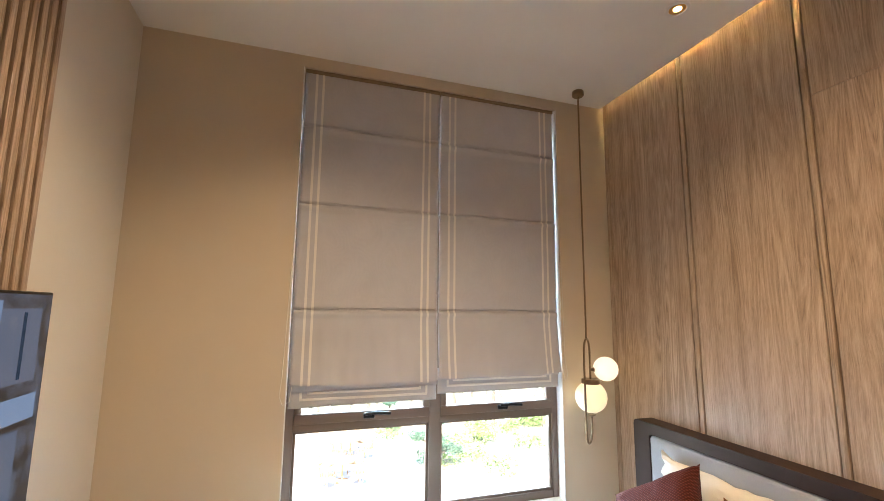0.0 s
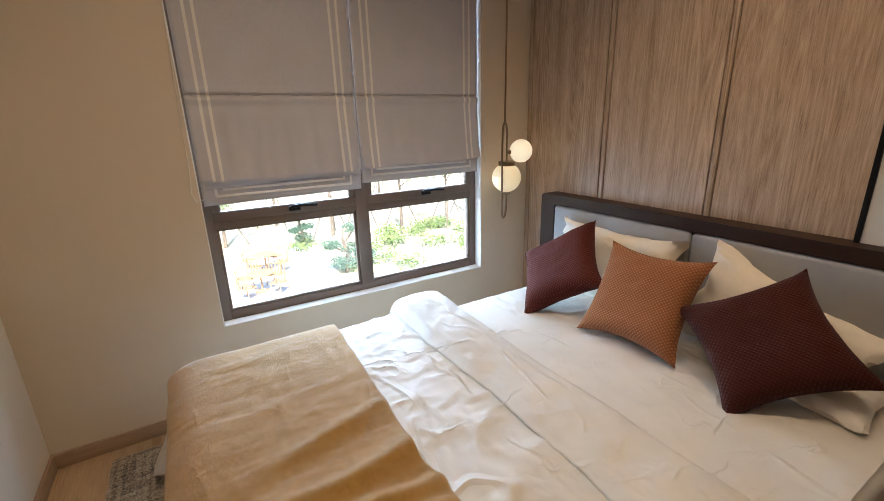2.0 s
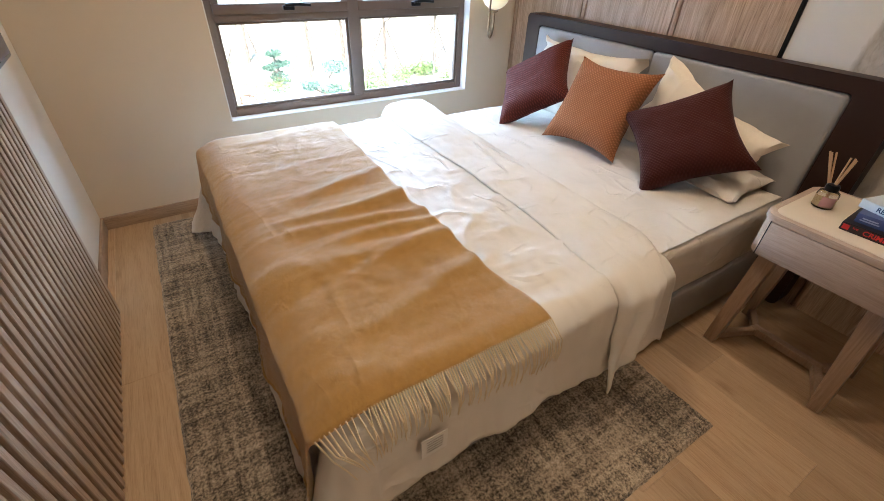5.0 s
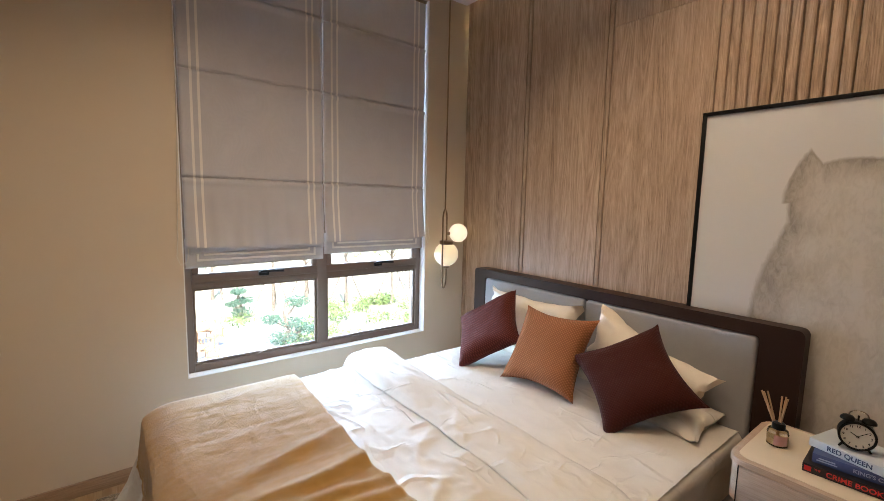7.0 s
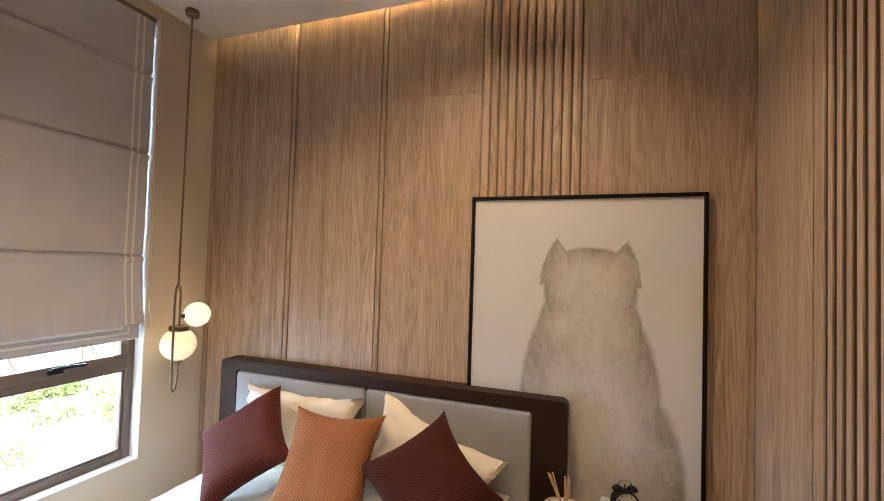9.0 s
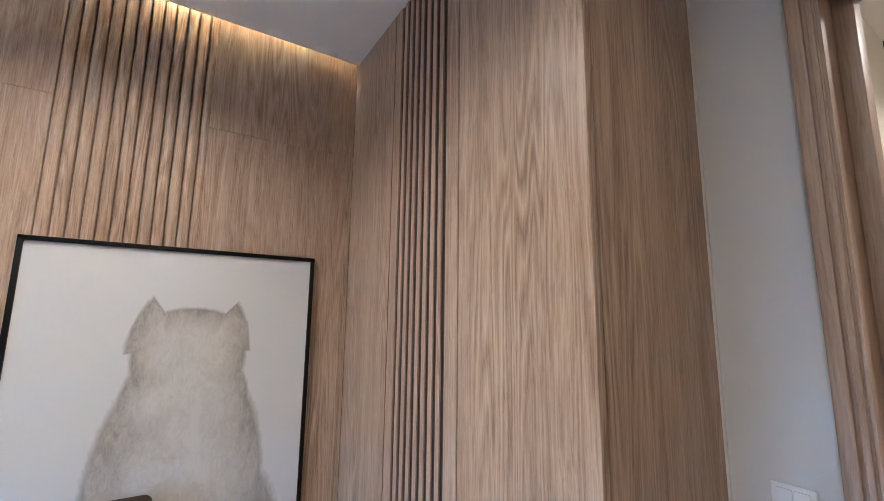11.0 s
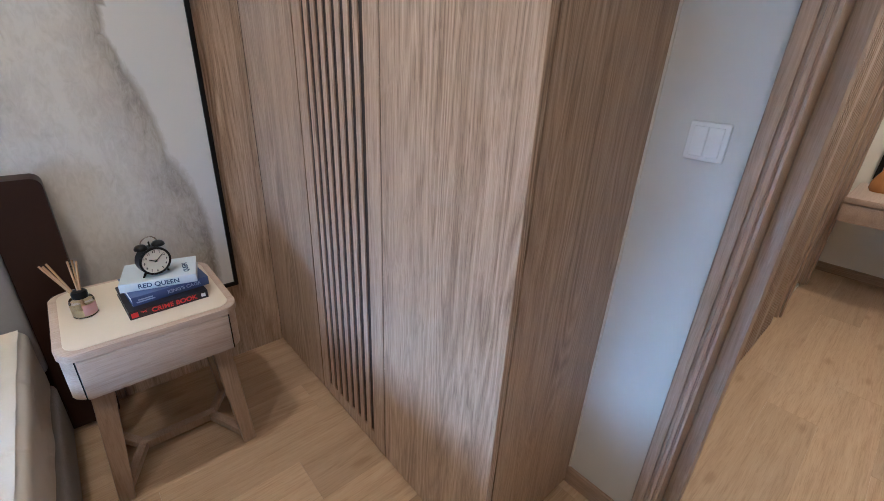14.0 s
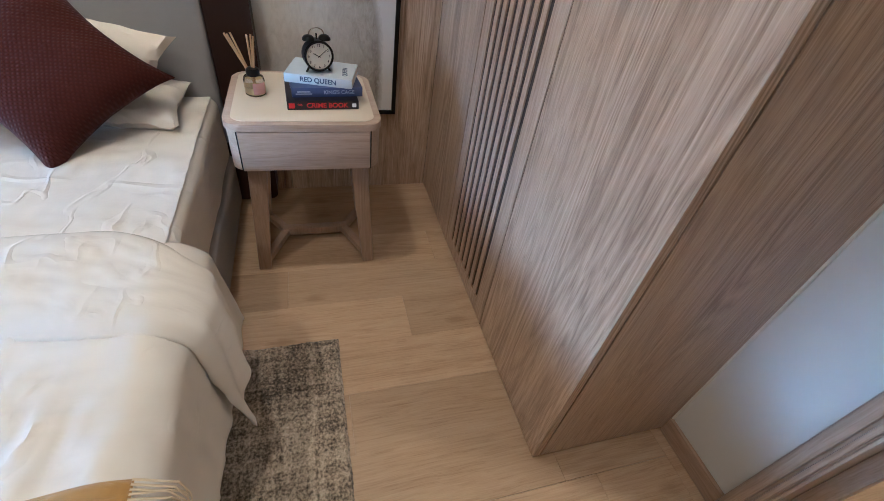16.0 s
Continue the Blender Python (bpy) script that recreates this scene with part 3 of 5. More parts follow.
for k in range(6):
    for y in (0.345 - 0.054 * k, -0.345 + 0.054 * k):
        s = part("slat", hslat, CASING, hall_slats)
        s.location = (0, y, 0)
hall_door = thing("door_2", "closed oak door set deep in a moulded frame on the hall wall", "door", pose(HALL_E, 0, 0), kind="structure")
for y0, y1 in ((D2A - 0.07, D2A), (D2B, D2B + 0.07)):
    part("casing", bm_join(bm_box(-0.022, 0.0, y0, y1, 0, D2H + 0.07, 0.004), bm_box(-0.036, -0.022, y0 + 0.008, y0 + 0.05, 0, D2H + 0.06, 0.005)), CASING, hall_door)
    inner = y1 if y1 == D2A else y0
    part("lining", bm_box(0.0, 0.149, min(inner, inner + (0.018 if y1 == D2A else -0.018)), max(inner, inner + (0.018 if y1 == D2A else -0.018)), 0, D2H), CASING, hall_door)
part("casing", bm_join(bm_box(-0.022, 0.0, D2A, D2B, D2H, D2H + 0.07, 0.004), bm_box(-0.036, -0.022, D2A, D2B, D2H + 0.012, D2H + 0.055, 0.005)), CASING, hall_door)
part("lining", bm_box(0.0, 0.149, D2A + 0.018, D2B - 0.018, D2H - 0.018, D2H), CASING, hall_door)
part("leaf", bm_box(0.085, 0.125, D2A + 0.02, D2B - 0.02, 0.008, D2H - 0.02, 0.002), CASING, hall_door)
part("threshold", bm_box(0.0, 0.149, D2A + 0.018, D2B - 0.018, 0.0, 0.006), TRIM, hall_door, "pale stone threshold")
mirror_m = base("mirror_silver", (0.9, 0.9, 0.9), 0.02, 1.0)
mirror = thing("mirror", "large black-framed mirror above the vanity shelf", "mirror", pose(0, HALL_END, 0))
part("glass", bm_box(-2.74, -1.76, 0.004, 0.012, 0.77, 2.71), mirror_m, mirror)
part("frame", bm_join(bm_box(-1.76, -1.73, 0.0, 0.03, 0.75, 2.735, 0.002), bm_box(-2.765, -2.74, 0.0, 0.03, 0.75, 2.735, 0.002),
                      bm_box(-2.74, -1.76, 0.0, 0.03, 2.71, 2.735, 0.002), bm_box(-2.74, -1.76, 0.0, 0.03, 0.75, 0.77, 0.002)), BLACK, mirror)
vanity = thing("vanity_shelf", "wall-hung pale oak vanity shelf under the mirror", "shelf", pose(0, HALL_END, 0))
part("top", bm_box(HALL_W + 0.01, HALL_E - 0.045, 0, 0.62, 0.67, 0.71, 0.004), STAND, vanity)
part("drawer_front", bm_box(HALL_W + 0.01, HALL_E - 0.045, 0.585, 0.612, 0.55, 0.667, 0.003), STAND, vanity)
piece("baseboard", bm_box(HALL_W, HALL_E, HALL_END, HALL_END + 0.014, 0, 0.072, 0.003), SKIRT, "low oak skirting on the hall end wall", "skirting", kind="structure")


GOLD = base("golden_reflector", (0.7, 0.42, 0.12), 0.3, 0.8)


def downlight(x, y, z, watts, group, spread=100):
    d = thing("downlight", "round recessed ceiling downlight, lit warm", "ceiling light", pose(x, y, z), group)
    part("trim", bm_lathe([(0.052, 0.0), (0.052, -0.004), (0.046, -0.007), (0.038, -0.006), (0.036, 0.0)], 32), WHITE_PLASTIC, d, "white trim ring")
    part("reflector", bm_lathe([(0.036, 0.0), (0.036, -0.004), (0.018, -0.002)], 28), GOLD, d, "golden reflector")
    part("lens", bm_lathe([(0.019, -0.001), (0.018, -0.004), (0.001, -0.005)], 24), LAMP_FACE, d, "glowing lens")
    lamp = new("downlight_beam", bpy.data.lights.new("downlight_beam", "SPOT"))
    lamp.data.energy, lamp.data.spot_size, lamp.data.spot_blend = watts, radians(spread), 1.0
    lamp.data.color, lamp.data.shadow_soft_size = (1.0, 0.72, 0.45), 0.03
    lamp.matrix_basis = look((x, y, z - 0.03), (x, y, 0))


# the last two are added out of view to fill the room with light
for x, y, watts, spread in ((-0.336, -0.944, 5, 60), (-0.80, -1.90, 15.5, 142), (-1.75, -1.15, 16, 138), (-2.1, -2.3, 5.5, 155)):
    downlight(x, y, CEIL, watts, "bedroom downlights", spread)
for y in (-4.1, -5.6):
    downlight(-2.2, y, HALL_H, 14, "hall downlights", 140)

# floor: oak boards along the room's length
floor = piece("floor", bm_join(bm_box(WEST - 0.2, 0.25, -3.43, 0.2, -0.12, -0.014), bm_box(HALL_W - 0.15, HALL_E + 0.15, HALL_END - 0.15, -3.43, -0.12, -0.014)),
              PANEL_DARK, "oak plank floor", "floor", kind="structure")
rnd = random.Random(4)
board_cache = {}


def board(x0, x1, y0, y1):
    key = (round(x1 - x0, 3), round(y1 - y0, 3))
    if key not in board_cache:
        w, l = key
        board_cache[key] = to_mesh("plank", bm_box(0.0002, w - 0.0002, 0.0002, l - 0.0002, -0.014, 0.0, 0.0006, 1), PLANK)
    s = part("plank", board_cache[key], PLANK, floor)
    s.location = (x0, y0, 0)


def lay(x_edges, y_start, y_end, shifts):
    for n, (a, b) in enumerate(zip(x_edges, x_edges[1:])):
        y = y_start + shifts[n % len(shifts)]
        cuts = [y_start] + [v for v in (y + 1.22 * k for k in range(-1, 4)) if y_start + 0.02 < v < y_end - 0.02] + [y_end]
        for c, d in zip(cuts, cuts[1:]):
            board(a, b, c, d)


xs = [WEST - 0.01] + [round(-0.01 - 0.1905 * k, 4) for k in range(14, -1, -1)] + [0.03]
lay(xs, -3.354, 0.0, [0.35, 0.92, 0.15, 0.68, 1.1, 0.5, 0.25])
for a, b in ((DOOR_X1, CLOSET_X + 0.01), (WEST, DOOR_X0)):
    board(a, b, SOUTH, -3.354)
lay([x for x in [HALL_W + 0.1905 * k for k in range(0, 6)]] + [HALL_E], HALL_END, -3.495, [0.6, 0.2, 1.0, 0.45, 0.85])

# ---- bed ----
BX0, BX1, BY0, BY1, BZ = -2.06, -0.12, -2.04, -0.485, 0.50   # foot, head, south side, north side, mattress top
bed = thing("bed", "double bed with brown leather and grey cloth headboard", "bed", pose(0, 0, 0))
part("base", bm_box(BX0 + 0.02, BX1, BY0 - 0.025, BY1 + 0.025, 0.03, 0.27, 0.025, 3), BASE_CLOTH, bed, "grey upholstered base")
part("mattress", bm_box(BX0, BX1, BY0, BY1, 0.27, BZ, 0.05, 4), SHEET, bed, "mattress in a white fitted sheet")


def crease(x, y, seed=0.0):
    """Soft folds of bed linen, in metres."""
    a = fbm(x * 2.2 + seed, y * 2.2, seed, 3) * 0.008
    r = 1.0 - abs(fbm(x * 3.1 + 7 + seed, y * 2.3 - 4, seed + 3, 3)) * 2.2
    s = 1.0 - abs(fbm(x * 7.5 + seed, y * 2.4, seed + 5, 2)) * 3.0
    t = 1.0 - abs(fbm(x * 3.0 - 2 * y + seed, y * 8.0 + x, seed + 8, 2)) * 3.2
    return a + max(0.0, r) ** 4 * 0.008 + max(0.0, s) ** 3 * 0.005 + max(0.0, t) ** 3 * 0.0045


def sheet_point(p, q):
    """Fitted sheet: slightly creased over the top and pulled down the sides."""
    u = BX1 - 0.004 + p * (-1.06 - BX1)
    v = BY0 - 0.27 + q * (BY1 - BY0 + 0.54)
    over = max(BY0 - v, v - BY1, 0.0)
    r = 0.045
    turn = min(over / r, 1.57)
    out = r * math.sin(turn) - 0.035 + 0.006 * fbm(u * 6, over * 9, 3) * min(1.0, over * 8)
    z = BZ + 0.006 - r * (1 - math.cos(turn)) - max(0.0, over - r * 1.57) + 0.55 * crease(u, v, 15.0) * (1 - turn / 1.6)
    y = min(max(v, BY0), BY1) + (out if over else 0.0) * (1 if v > BY1 else -1)
    return Vector((u, y, max(z, 0.262)))


part("sheet", bm_grid(60, 150, sheet_point), SHEET, bed, "creased white fitted sheet")


def headboard():
    def ring(y0, y1, z0, z1, r):
        return [(y, z) for y, z in rounded(y0, y1, z0, z1, r, 6)]
    outer, inner = ring(-2.214, -0.275, 0.02, 0.998, 0.028), ring(-2.064, -0.386, 0.1, 0.94, 0.015)
    bm = bmesh.new()
    n = len(outer)
    rows = [[bm.verts.new((x, y, z)) for y, z in pts] for x, pts in ((0.0, outer), (-0.105, outer), (-0.105, inner), (-0.05, inner))]
    for lo, hi in zip(rows, rows[1:]):
        for k in range(n):
            bm.faces.new((lo[k], lo[(k + 1) % n], hi[(k + 1) % n], hi[k]))
    bm.faces.new(rows[3])
    bm.faces.new(rows[0][::-1])
    crisp = [e for e in bm.edges if abs(e.verts[0].co.x + 0.105) < 1e-5 and abs(e.verts[1].co.x + 0.105) < 1e-5 and len(e.link_faces) == 2 and e.calc_face_angle(0) > 0.5]
    bmesh.ops.bevel(bm, geom=crisp, offset=0.026, segments=5, affect="EDGES", profile=0.5)
    hb = part("headboard", bm, LEATHER, bed, "brown leather surround")
    for a, b in ((-2.06, -1.223), (-1.217, -0.389)):
        part("pad", bm_box(-0.112, -0.07, a, b, 0.3, 0.936, 0.02, 4), GREY_CLOTH, hb, "padded grey cloth panel")


headboard()


def drape(u, v, z_top, hem, seed, gap, waves=9.0, flare=0.03, corner=0.05, foot=0.0):
    """Lay a flat cloth point (u, v) over the bed: down past the foot and both sides."""
    r = 0.05
    over = {"x": max(0.0, BX0 - u), "s": max(0.0, BY0 - v), "n": max(0.0, v - BY1)}
    dy = max(over["s"], over["n"])
    dx = over["x"]
    x, y, z = max(u, BX0), min(max(v, BY0), BY1), z_top(u, v)
    drop = math.hypot(dx, dy) if dx and dy else dx + dy
    if drop > 0:
        if drop < r * 1.57:
            out, down = r * math.sin(drop / r), r * (1 - math.cos(drop / r))
        else:
            out, down = r, drop - r * 0.57
        down = min(down, hem)
        k = down / 0.4
        s = u * waves if dy >= dx else v * waves
        out += gap * min(1.0, drop / 0.08) + k * (flare + 0.010 * math.sin(s * 1.3 + seed) + 0.005 * math.sin(s * 3.1 + 2 * seed) + 0.026 * fbm(s * 0.45, seed, k * 0.8) + 0.012 * fbm(s * 1.6, seed + 3, k * 2))
        if dx and dy:
            ang = math.atan2(dy, dx)
            out += (corner if over["n"] else 0.05) * k * math.sin(2 * ang)
            x -= (out + foot * k) * math.cos(ang)
            y += (1 if over["n"] else -1) * out * math.sin(ang)
        elif dx:
            x -= out + foot * k
        else:
            y += (1 if over["n"] else -1) * out
        z = z - down + 0.01 * fbm(u * 5, v * 5, seed) * k
    return Vector((x, y, z))


def duvet_top(u, v):
    z = BZ + 0.035 + 0.8 * crease(u, v, 1.0)
    pull = 1.0 - abs(fbm(u * 4 + 2 * v, v * 12 - 3 * u, 21, 2)) * 4.0
    z += max(0.0, pull) ** 4 * 0.006 * max(0.0, fbm(u * 3, v * 2, 33, 2) + 0.35)
    t = (u + 1.27) / 0.27
    if 0 < t < 1.2:
        north = max(0.0, min(1.0, (v + 1.1) / 0.6))
        z += 0.03 * north * math.sin(math.pi * min(1.0, t))
    if t > 1:
        z -= min(0.045, (t - 1) * 0.3)
    return z


def duvet_point(p, q):
    side = 0.335 + 0.018 * math.sin(p * 9) + 0.05 * p * p
    v = BY0 - side + q * (BY1 - BY0 + side + 0.4)
    u = (-0.965 + 0.03 * math.sin(v * 4)) + p * ((BX0 - 0.43) + 0.965)
    return drape(u, v, duvet_top, 0.46, 1.7, 0.03, flare=0.042, corner=0.13, foot=0.025)


def fold_point(p, q):
    """The folded-back top of the duvet: a soft thick band that narrows into a hanging flap over the side."""
    side = 0.40 - 0.16 * p ** 0.7 + 0.012 * math.sin(p * 11)
    v = BY0 - side + q * (BY1 - BY0 + side + 0.3)
    hang = max(0.0, BY0 - v)
    west = -1.232 - 0.045 * max(0.0, min(1.0, (-1.55 - v) / 0.5)) + 0.01 * math.sin(v * 3.1) + 0.01 * fbm(v * 3, 6) - 0.06 * max(0.0, hang - 0.25)
    east = -0.952 + 0.012 * fbm(v * 2.5, 9) - 0.09 * max(0.0, min(1.0, (-1.88 - v) / 0.2)) ** 2 - 0.25 * min(hang, 0.25)
    u = west + p * (east - west)
    north = max(0.0, min(1.0, (v + 1.15) / 0.6))
    round_ = max(0.25, max(0.0, 1 - abs(2 * p - 1) ** 5) ** 0.6)
    seam = 1.0 - math.exp(-((p - 0.05) / 0.05) ** 2)

    def top(a, b):
        fine = max(0.0, 1.0 - abs(fbm(b * 14 + 3 * p, p * 2.2, 5, 2)) * 3.0) ** 3 * 0.006 * math.exp(-p * 2.5)
        soft = 0.006 * fbm(p * 2, b * 5, 5) + 0.004 * fbm(p * 6, b * 11, 9)
        return BZ + 0.036 + (0.03 + 0.05 * north) * round_ * (0.75 + 0.25 * seam) + (soft + fine) * round_
    w = drape(u, v, top, 0.52 if v < BY0 else 0.3, 0.6, 0.022 + 0.03 * round_, 11.0, flare=0.012)
    if hang:
        k = min(1.0, hang / 0.16)
        w.y -= k * (0.034 * math.sin(math.pi * p) + 0.05 * math.exp(-(p / 0.15) ** 2) * max(0.0, hang - 0.2) / 0.25 + 0.011 * math.sin(p * 15 + 5 * hang) * (0.4 + 0.6 * hang / 0.4))
    return w


duvet = thing("duvet", "white cotton duvet with its top folded back on the bed", "duvet", pose(0, 0, 0))
cover_sheet = part("cover", bm_grid(130, 190, duvet_point), SHEET, duvet)
thicken(cover_sheet, 0.02)
thicken(part("folded_edge", bm_grid(36, 210, fold_point), SHEET, duvet), 0.012)


def waves_of(u, v):
    """Loose folds that run along the bed and die out towards its foot."""
    z = 0.0
    for c, a, w in ((-0.95, 0.006, 0.03), (-1.14, 0.008, 0.03), (-1.30, 0.012, 0.032), (-1.44, 0.016, 0.03), (-1.56, 0.014, 0.028), (-1.70, 0.010, 0.03), (-1.84, 0.008, 0.035)):
        bend = c + 0.05 * math.sin(u * 5 + c * 9) + 0.08 * (u + 1.8)
        z += a * math.exp(-((v - bend) / w) ** 2) * max(0.0, min(1.0, 1.0 - abs(u + 1.72) / 0.36))
    return z


tag_m = base("care_label", (0.7, 0.68, 0.64), 0.7)


def care_label(at, size):
    """A small sewn label with lines of print too small to read."""
    lab = part("label", bm_box(at[0] - size / 2, at[0] + size / 2, at[1] - 0.002, at[1], at[2] - size / 2, at[2] + size / 2), tag_m, duvet, "white sewn care label")
    for k in range(5):
        z = at[2] + size * (0.3 - 0.14 * k)
        part("print", bm_box(at[0] - size * (0.32 - 0.03 * (k % 2)), at[0] + size * 0.3, at[1] - 0.003, at[1] - 0.002, z, z + size * 0.022), BASE_CLOTH, lab)


def throw_top(u, v):
    ridge = 0.012 * math.exp(-((v + 1.62 + 0.12 * (u + 1.8)) / 0.05) ** 2) + 0.014 * math.exp(-((v + 1.36 - 0.2 * (u + 1.8)) / 0.045) ** 2) * max(0.0, (u + 2.1) / 0.5)
    return BZ + 0.058 + 0.3 * crease(u, v, 1.0) + 0.8 * ridge + 0.007 * fbm(u * 1.2, v * 6, 4) + 0.003 * fbm(u * 4, v * 17, 6) + 1.35 * waves_of(u, v)


def throw_point(p, q):
    v = BY0 - 0.035 + q * (BY1 - BY0 + 0.035 + 0.1)
    edge = -1.565 + 0.045 * max(0.0, min(1.0, (v + 1.3) / 0.8)) + 0.008 * fbm(v * 4, 2) + 0.012 * math.exp(-((v + 1.47) / 0.05) ** 2) + 0.028 * max(0.0, min(1.0, (-1.85 - v) / 0.2))
    hang = 0.42 + 0.02 * math.sin(v * 3)
    u = edge + p * (BX0 - hang - edge)
    return drape(u, v, throw_top, 0.27 - 0.03 * min(1.0, max(0.0, (v + 1.9) / 1.2)) + 0.12 * min(1.0, max(0.0, (-1.8 - v) / 0.25)) ** 2, 1.7, 0.075)


throw = thing("throw", "camel wool throw with a fringed end across the bed foot", "throw", pose(0, 0, 0))
cover = part("cloth", bm_grid(110, 220, throw_point), THROW, throw)
thicken(cover, 0.006)


def fringe():
    rf = random.Random(8)
    bms = []
    for k in range(88):
        u = -1.542 - k * (0.59 / 88)
        lean, reach = rf.uniform(-0.014, 0.016), rf.uniform(0.085, 0.115)
        pts = [drape(u + lean * f, BY0 - 0.033 - reach * f, throw_top, 0.4, 1.7, 0.077 - 0.016 * f) for f in (0.0, 0.33, 0.66, 1.0)]
        bms.append(bm_tube(pts, [0.0020, 0.0017, 0.0016, 0.0011], 5))
    return bm_join(*bms)


part("fringe", fringe(), FRINGE, throw, "thin pale twisted fringe")


def pad(w, h, thick, pinch=0.10, seed=0.0, n=26, ear=0.0):
    """A stuffed square with pulled-in sides and pointed corners, lying in its own x-y plane."""
    bm = bmesh.new()

    def at(i, j, s):
        a, b = 2 * i / n - 1, 2 * j / n - 1
        body = max(0.0, (1 - a ** 4) * (1 - b ** 4)) ** 0.55
        x = a * w / 2 * (1 - pinch * (1 - b * b) * abs(a) ** 2)
        y = b * h / 2 * (1 - pinch * (1 - a * a) * abs(b) ** 2)
        wob = 0.009 * fbm(a * 1.3 + seed, b * 1.3, seed) + 0.004 * fbm(a * 5 + seed, b * 5, seed + 4)
        return Vector((x, y, s * (thick / 2 * body + wob * body) + ear * fbm(a * 2, b * 2, seed) * (1 - body)))
    grids = []
    for s in (1, -1):
        grids.append([[at(i, j, s) for j in range(n + 1)] for i in range(n + 1)])
    rim = {}
    for s, gr in zip((1, -1), grids):
        vs = [[None] * (n + 1) for _ in range(n + 1)]
        for i in range(n + 1):
            for j in range(n + 1):
                if i in (0, n) or j in (0, n):
                    if (i, j) not in rim:
                        rim[i, j] = bm.verts.new(gr[i][j])
                    vs[i][j] = rim[i, j]
                else:
                    vs[i][j] = bm.verts.new(gr[i][j])
        for i in range(n):
            for j in range(n):
                bm.faces.new((vs[i][j], vs[i + 1][j], vs[i + 1][j + 1], vs[i][j + 1]))
    return bm


def facing(centre, across, up):
    """A pose whose x runs along across and whose y runs as near up as it can."""
    x = Vector(across).normalized()
    z = x.cross(Vector(up)).normalized()
    y = z.cross(x)
    return Matrix(((x.x, y.x, z.x, centre[0]), (x.y, y.y, z.y, centre[1]), (x.z, y.z, z.z, centre[2]), (0, 0, 0, 1)))


def cushion(name, material, label, centre, across, up, w, h, thick, group, seed, pinch=0.1, ear=0.0, category="cushion"):
    ob = piece(name, pad(w, h, thick, pinch, seed, ear=ear), material, label, category, group)
    ob.matrix_basis = facing(centre, across, up)
    return ob


# sleeping pillows against the headboard, two layers each side
cushion("pillow", PILLOW, "plump cream cotton pillow leaning on the headboard", (-0.185, -0.88, 0.685), (0, 1, 0.0), (0.06, 0.0, 0.44), 0.72, 0.45, 0.15, "bed pillows", 3.0, 0.17, 0.1, "pillow")
cushion("pillow", PILLOW, "plump cream cotton pillow leaning on the headboard", (-0.19, -1.60, 0.640), (0, 1, 0.36), (0.07, -0.1, 0.42), 0.65, 0.42, 0.16, "bed pillows", 6.0, 0.17, 0.1, "pillow")
cushion("pillow", SHEET, "flat white cotton pillow lying on the mattress", (-0.265, -1.79, 0.545), (0, 1, 0.0), (1, 0, 0.06), 0.38, 0.31, 0.08, "bed pillows", 9.0, 0.12, 0.02, "pillow")
# cushions: the four corners of each square fix its lean and turn
CUSHIONS = (
    ("throw_cushion", MAROON, "square maroon woven cushion standing tilted", (-0.374, -0.709, 0.684), (0.165, -0.306, 0.216), (0.236, 0.289, 0.191), 1.0),
    ("throw_cushion", RUST, "square rust-orange quilted cushion in the middle", (-0.365, -1.178, 0.676), (0.044, -0.419, 0.003), (0.221, 0.045, 0.345), 2.0),
    ("throw_cushion", PLUM, "square dark plum woven cushion standing tilted", (-0.33, -1.648, 0.664), (-0.1725, -0.295, -0.2255), (0.2415, -0.274, 0.1765), 4.0),
)
for name, material, label, c, across, up, seed in CUSHIONS:
    c = tuple(a + 0.035 * (b - a) for a, b in zip(c, (-2.257, -2.621, 1.475)))
    cushion(name, material, label, c, across, up, 0.445, 0.445, 0.15, "decorative cushions", seed, 0.17)

# ---- rug ----
RX0, RX1, RY0, RY1 = -2.50, -0.937, -2.419, -0.095


def rug_point(p, q):
    x, y = RX0 + p * (RX1 - RX0), RY0 + q * (RY1 - RY0)
    e = min(p * 1.56, (1 - p) * 1.56, q * 2.3, (1 - q) * 2.3)
    h = 0.012 * min(1.0, (e / 0.012) ** 0.5 if e > 0 else 0)
    return Vector((x + 0.004 * fbm(y * 14, 3), y + 0.004 * fbm(x * 14, 8), 0.001 + h + (0.004 * noise.random() if e > 0 else 0)))


rug = piece("rug", bm_grid(170, 250, rug_point), RUG, "grey and beige tweed-woven pile rug", "rug")

# ---- bedside table ----
NS = (-0.39, -2.37)
table = thing("bedside_table", "pale oak bedside table with rounded corners and cream top", "bedside table", pose(NS[0], NS[1], 0))
TX0, TX1, TY0, TY1 = -0.212, 0.215, -0.232, 0.232
part("body", bm_slab(rounded(TX0 + 0.012, TX1, TY0, TY1, 0.05), 0.468, 0.605), STAND, table, "rounded oak carcass")
part("rim", bm_join(bm_slab(rounded(TX0, TX1 + 0.002, TY0 - 0.004, TY1 + 0.004, 0.055), 0.605, 0.628, 0.006)), STAND, table)
part("top", bm_slab(rounded(TX0 + 0.022, TX1 - 0.018, TY0 + 0.018, TY1 - 0.018, 0.042), 0.6285, 0.6305, 0.001), CREAM_TOP, table, "cream inlaid top")
drawer = part("drawer", bm_box(TX0, TX0 + 0.03, -0.196, 0.196, 0.472, 0.603, 0.003), STAND, table, "plain oak drawer front")
for a in (-0.199, 0.199):
    part("joint", bm_box(TX0 + 0.006, TX0 + 0.03, a - 0.0015, a + 0.0015, 0.469, 0.604), BLACK, table)


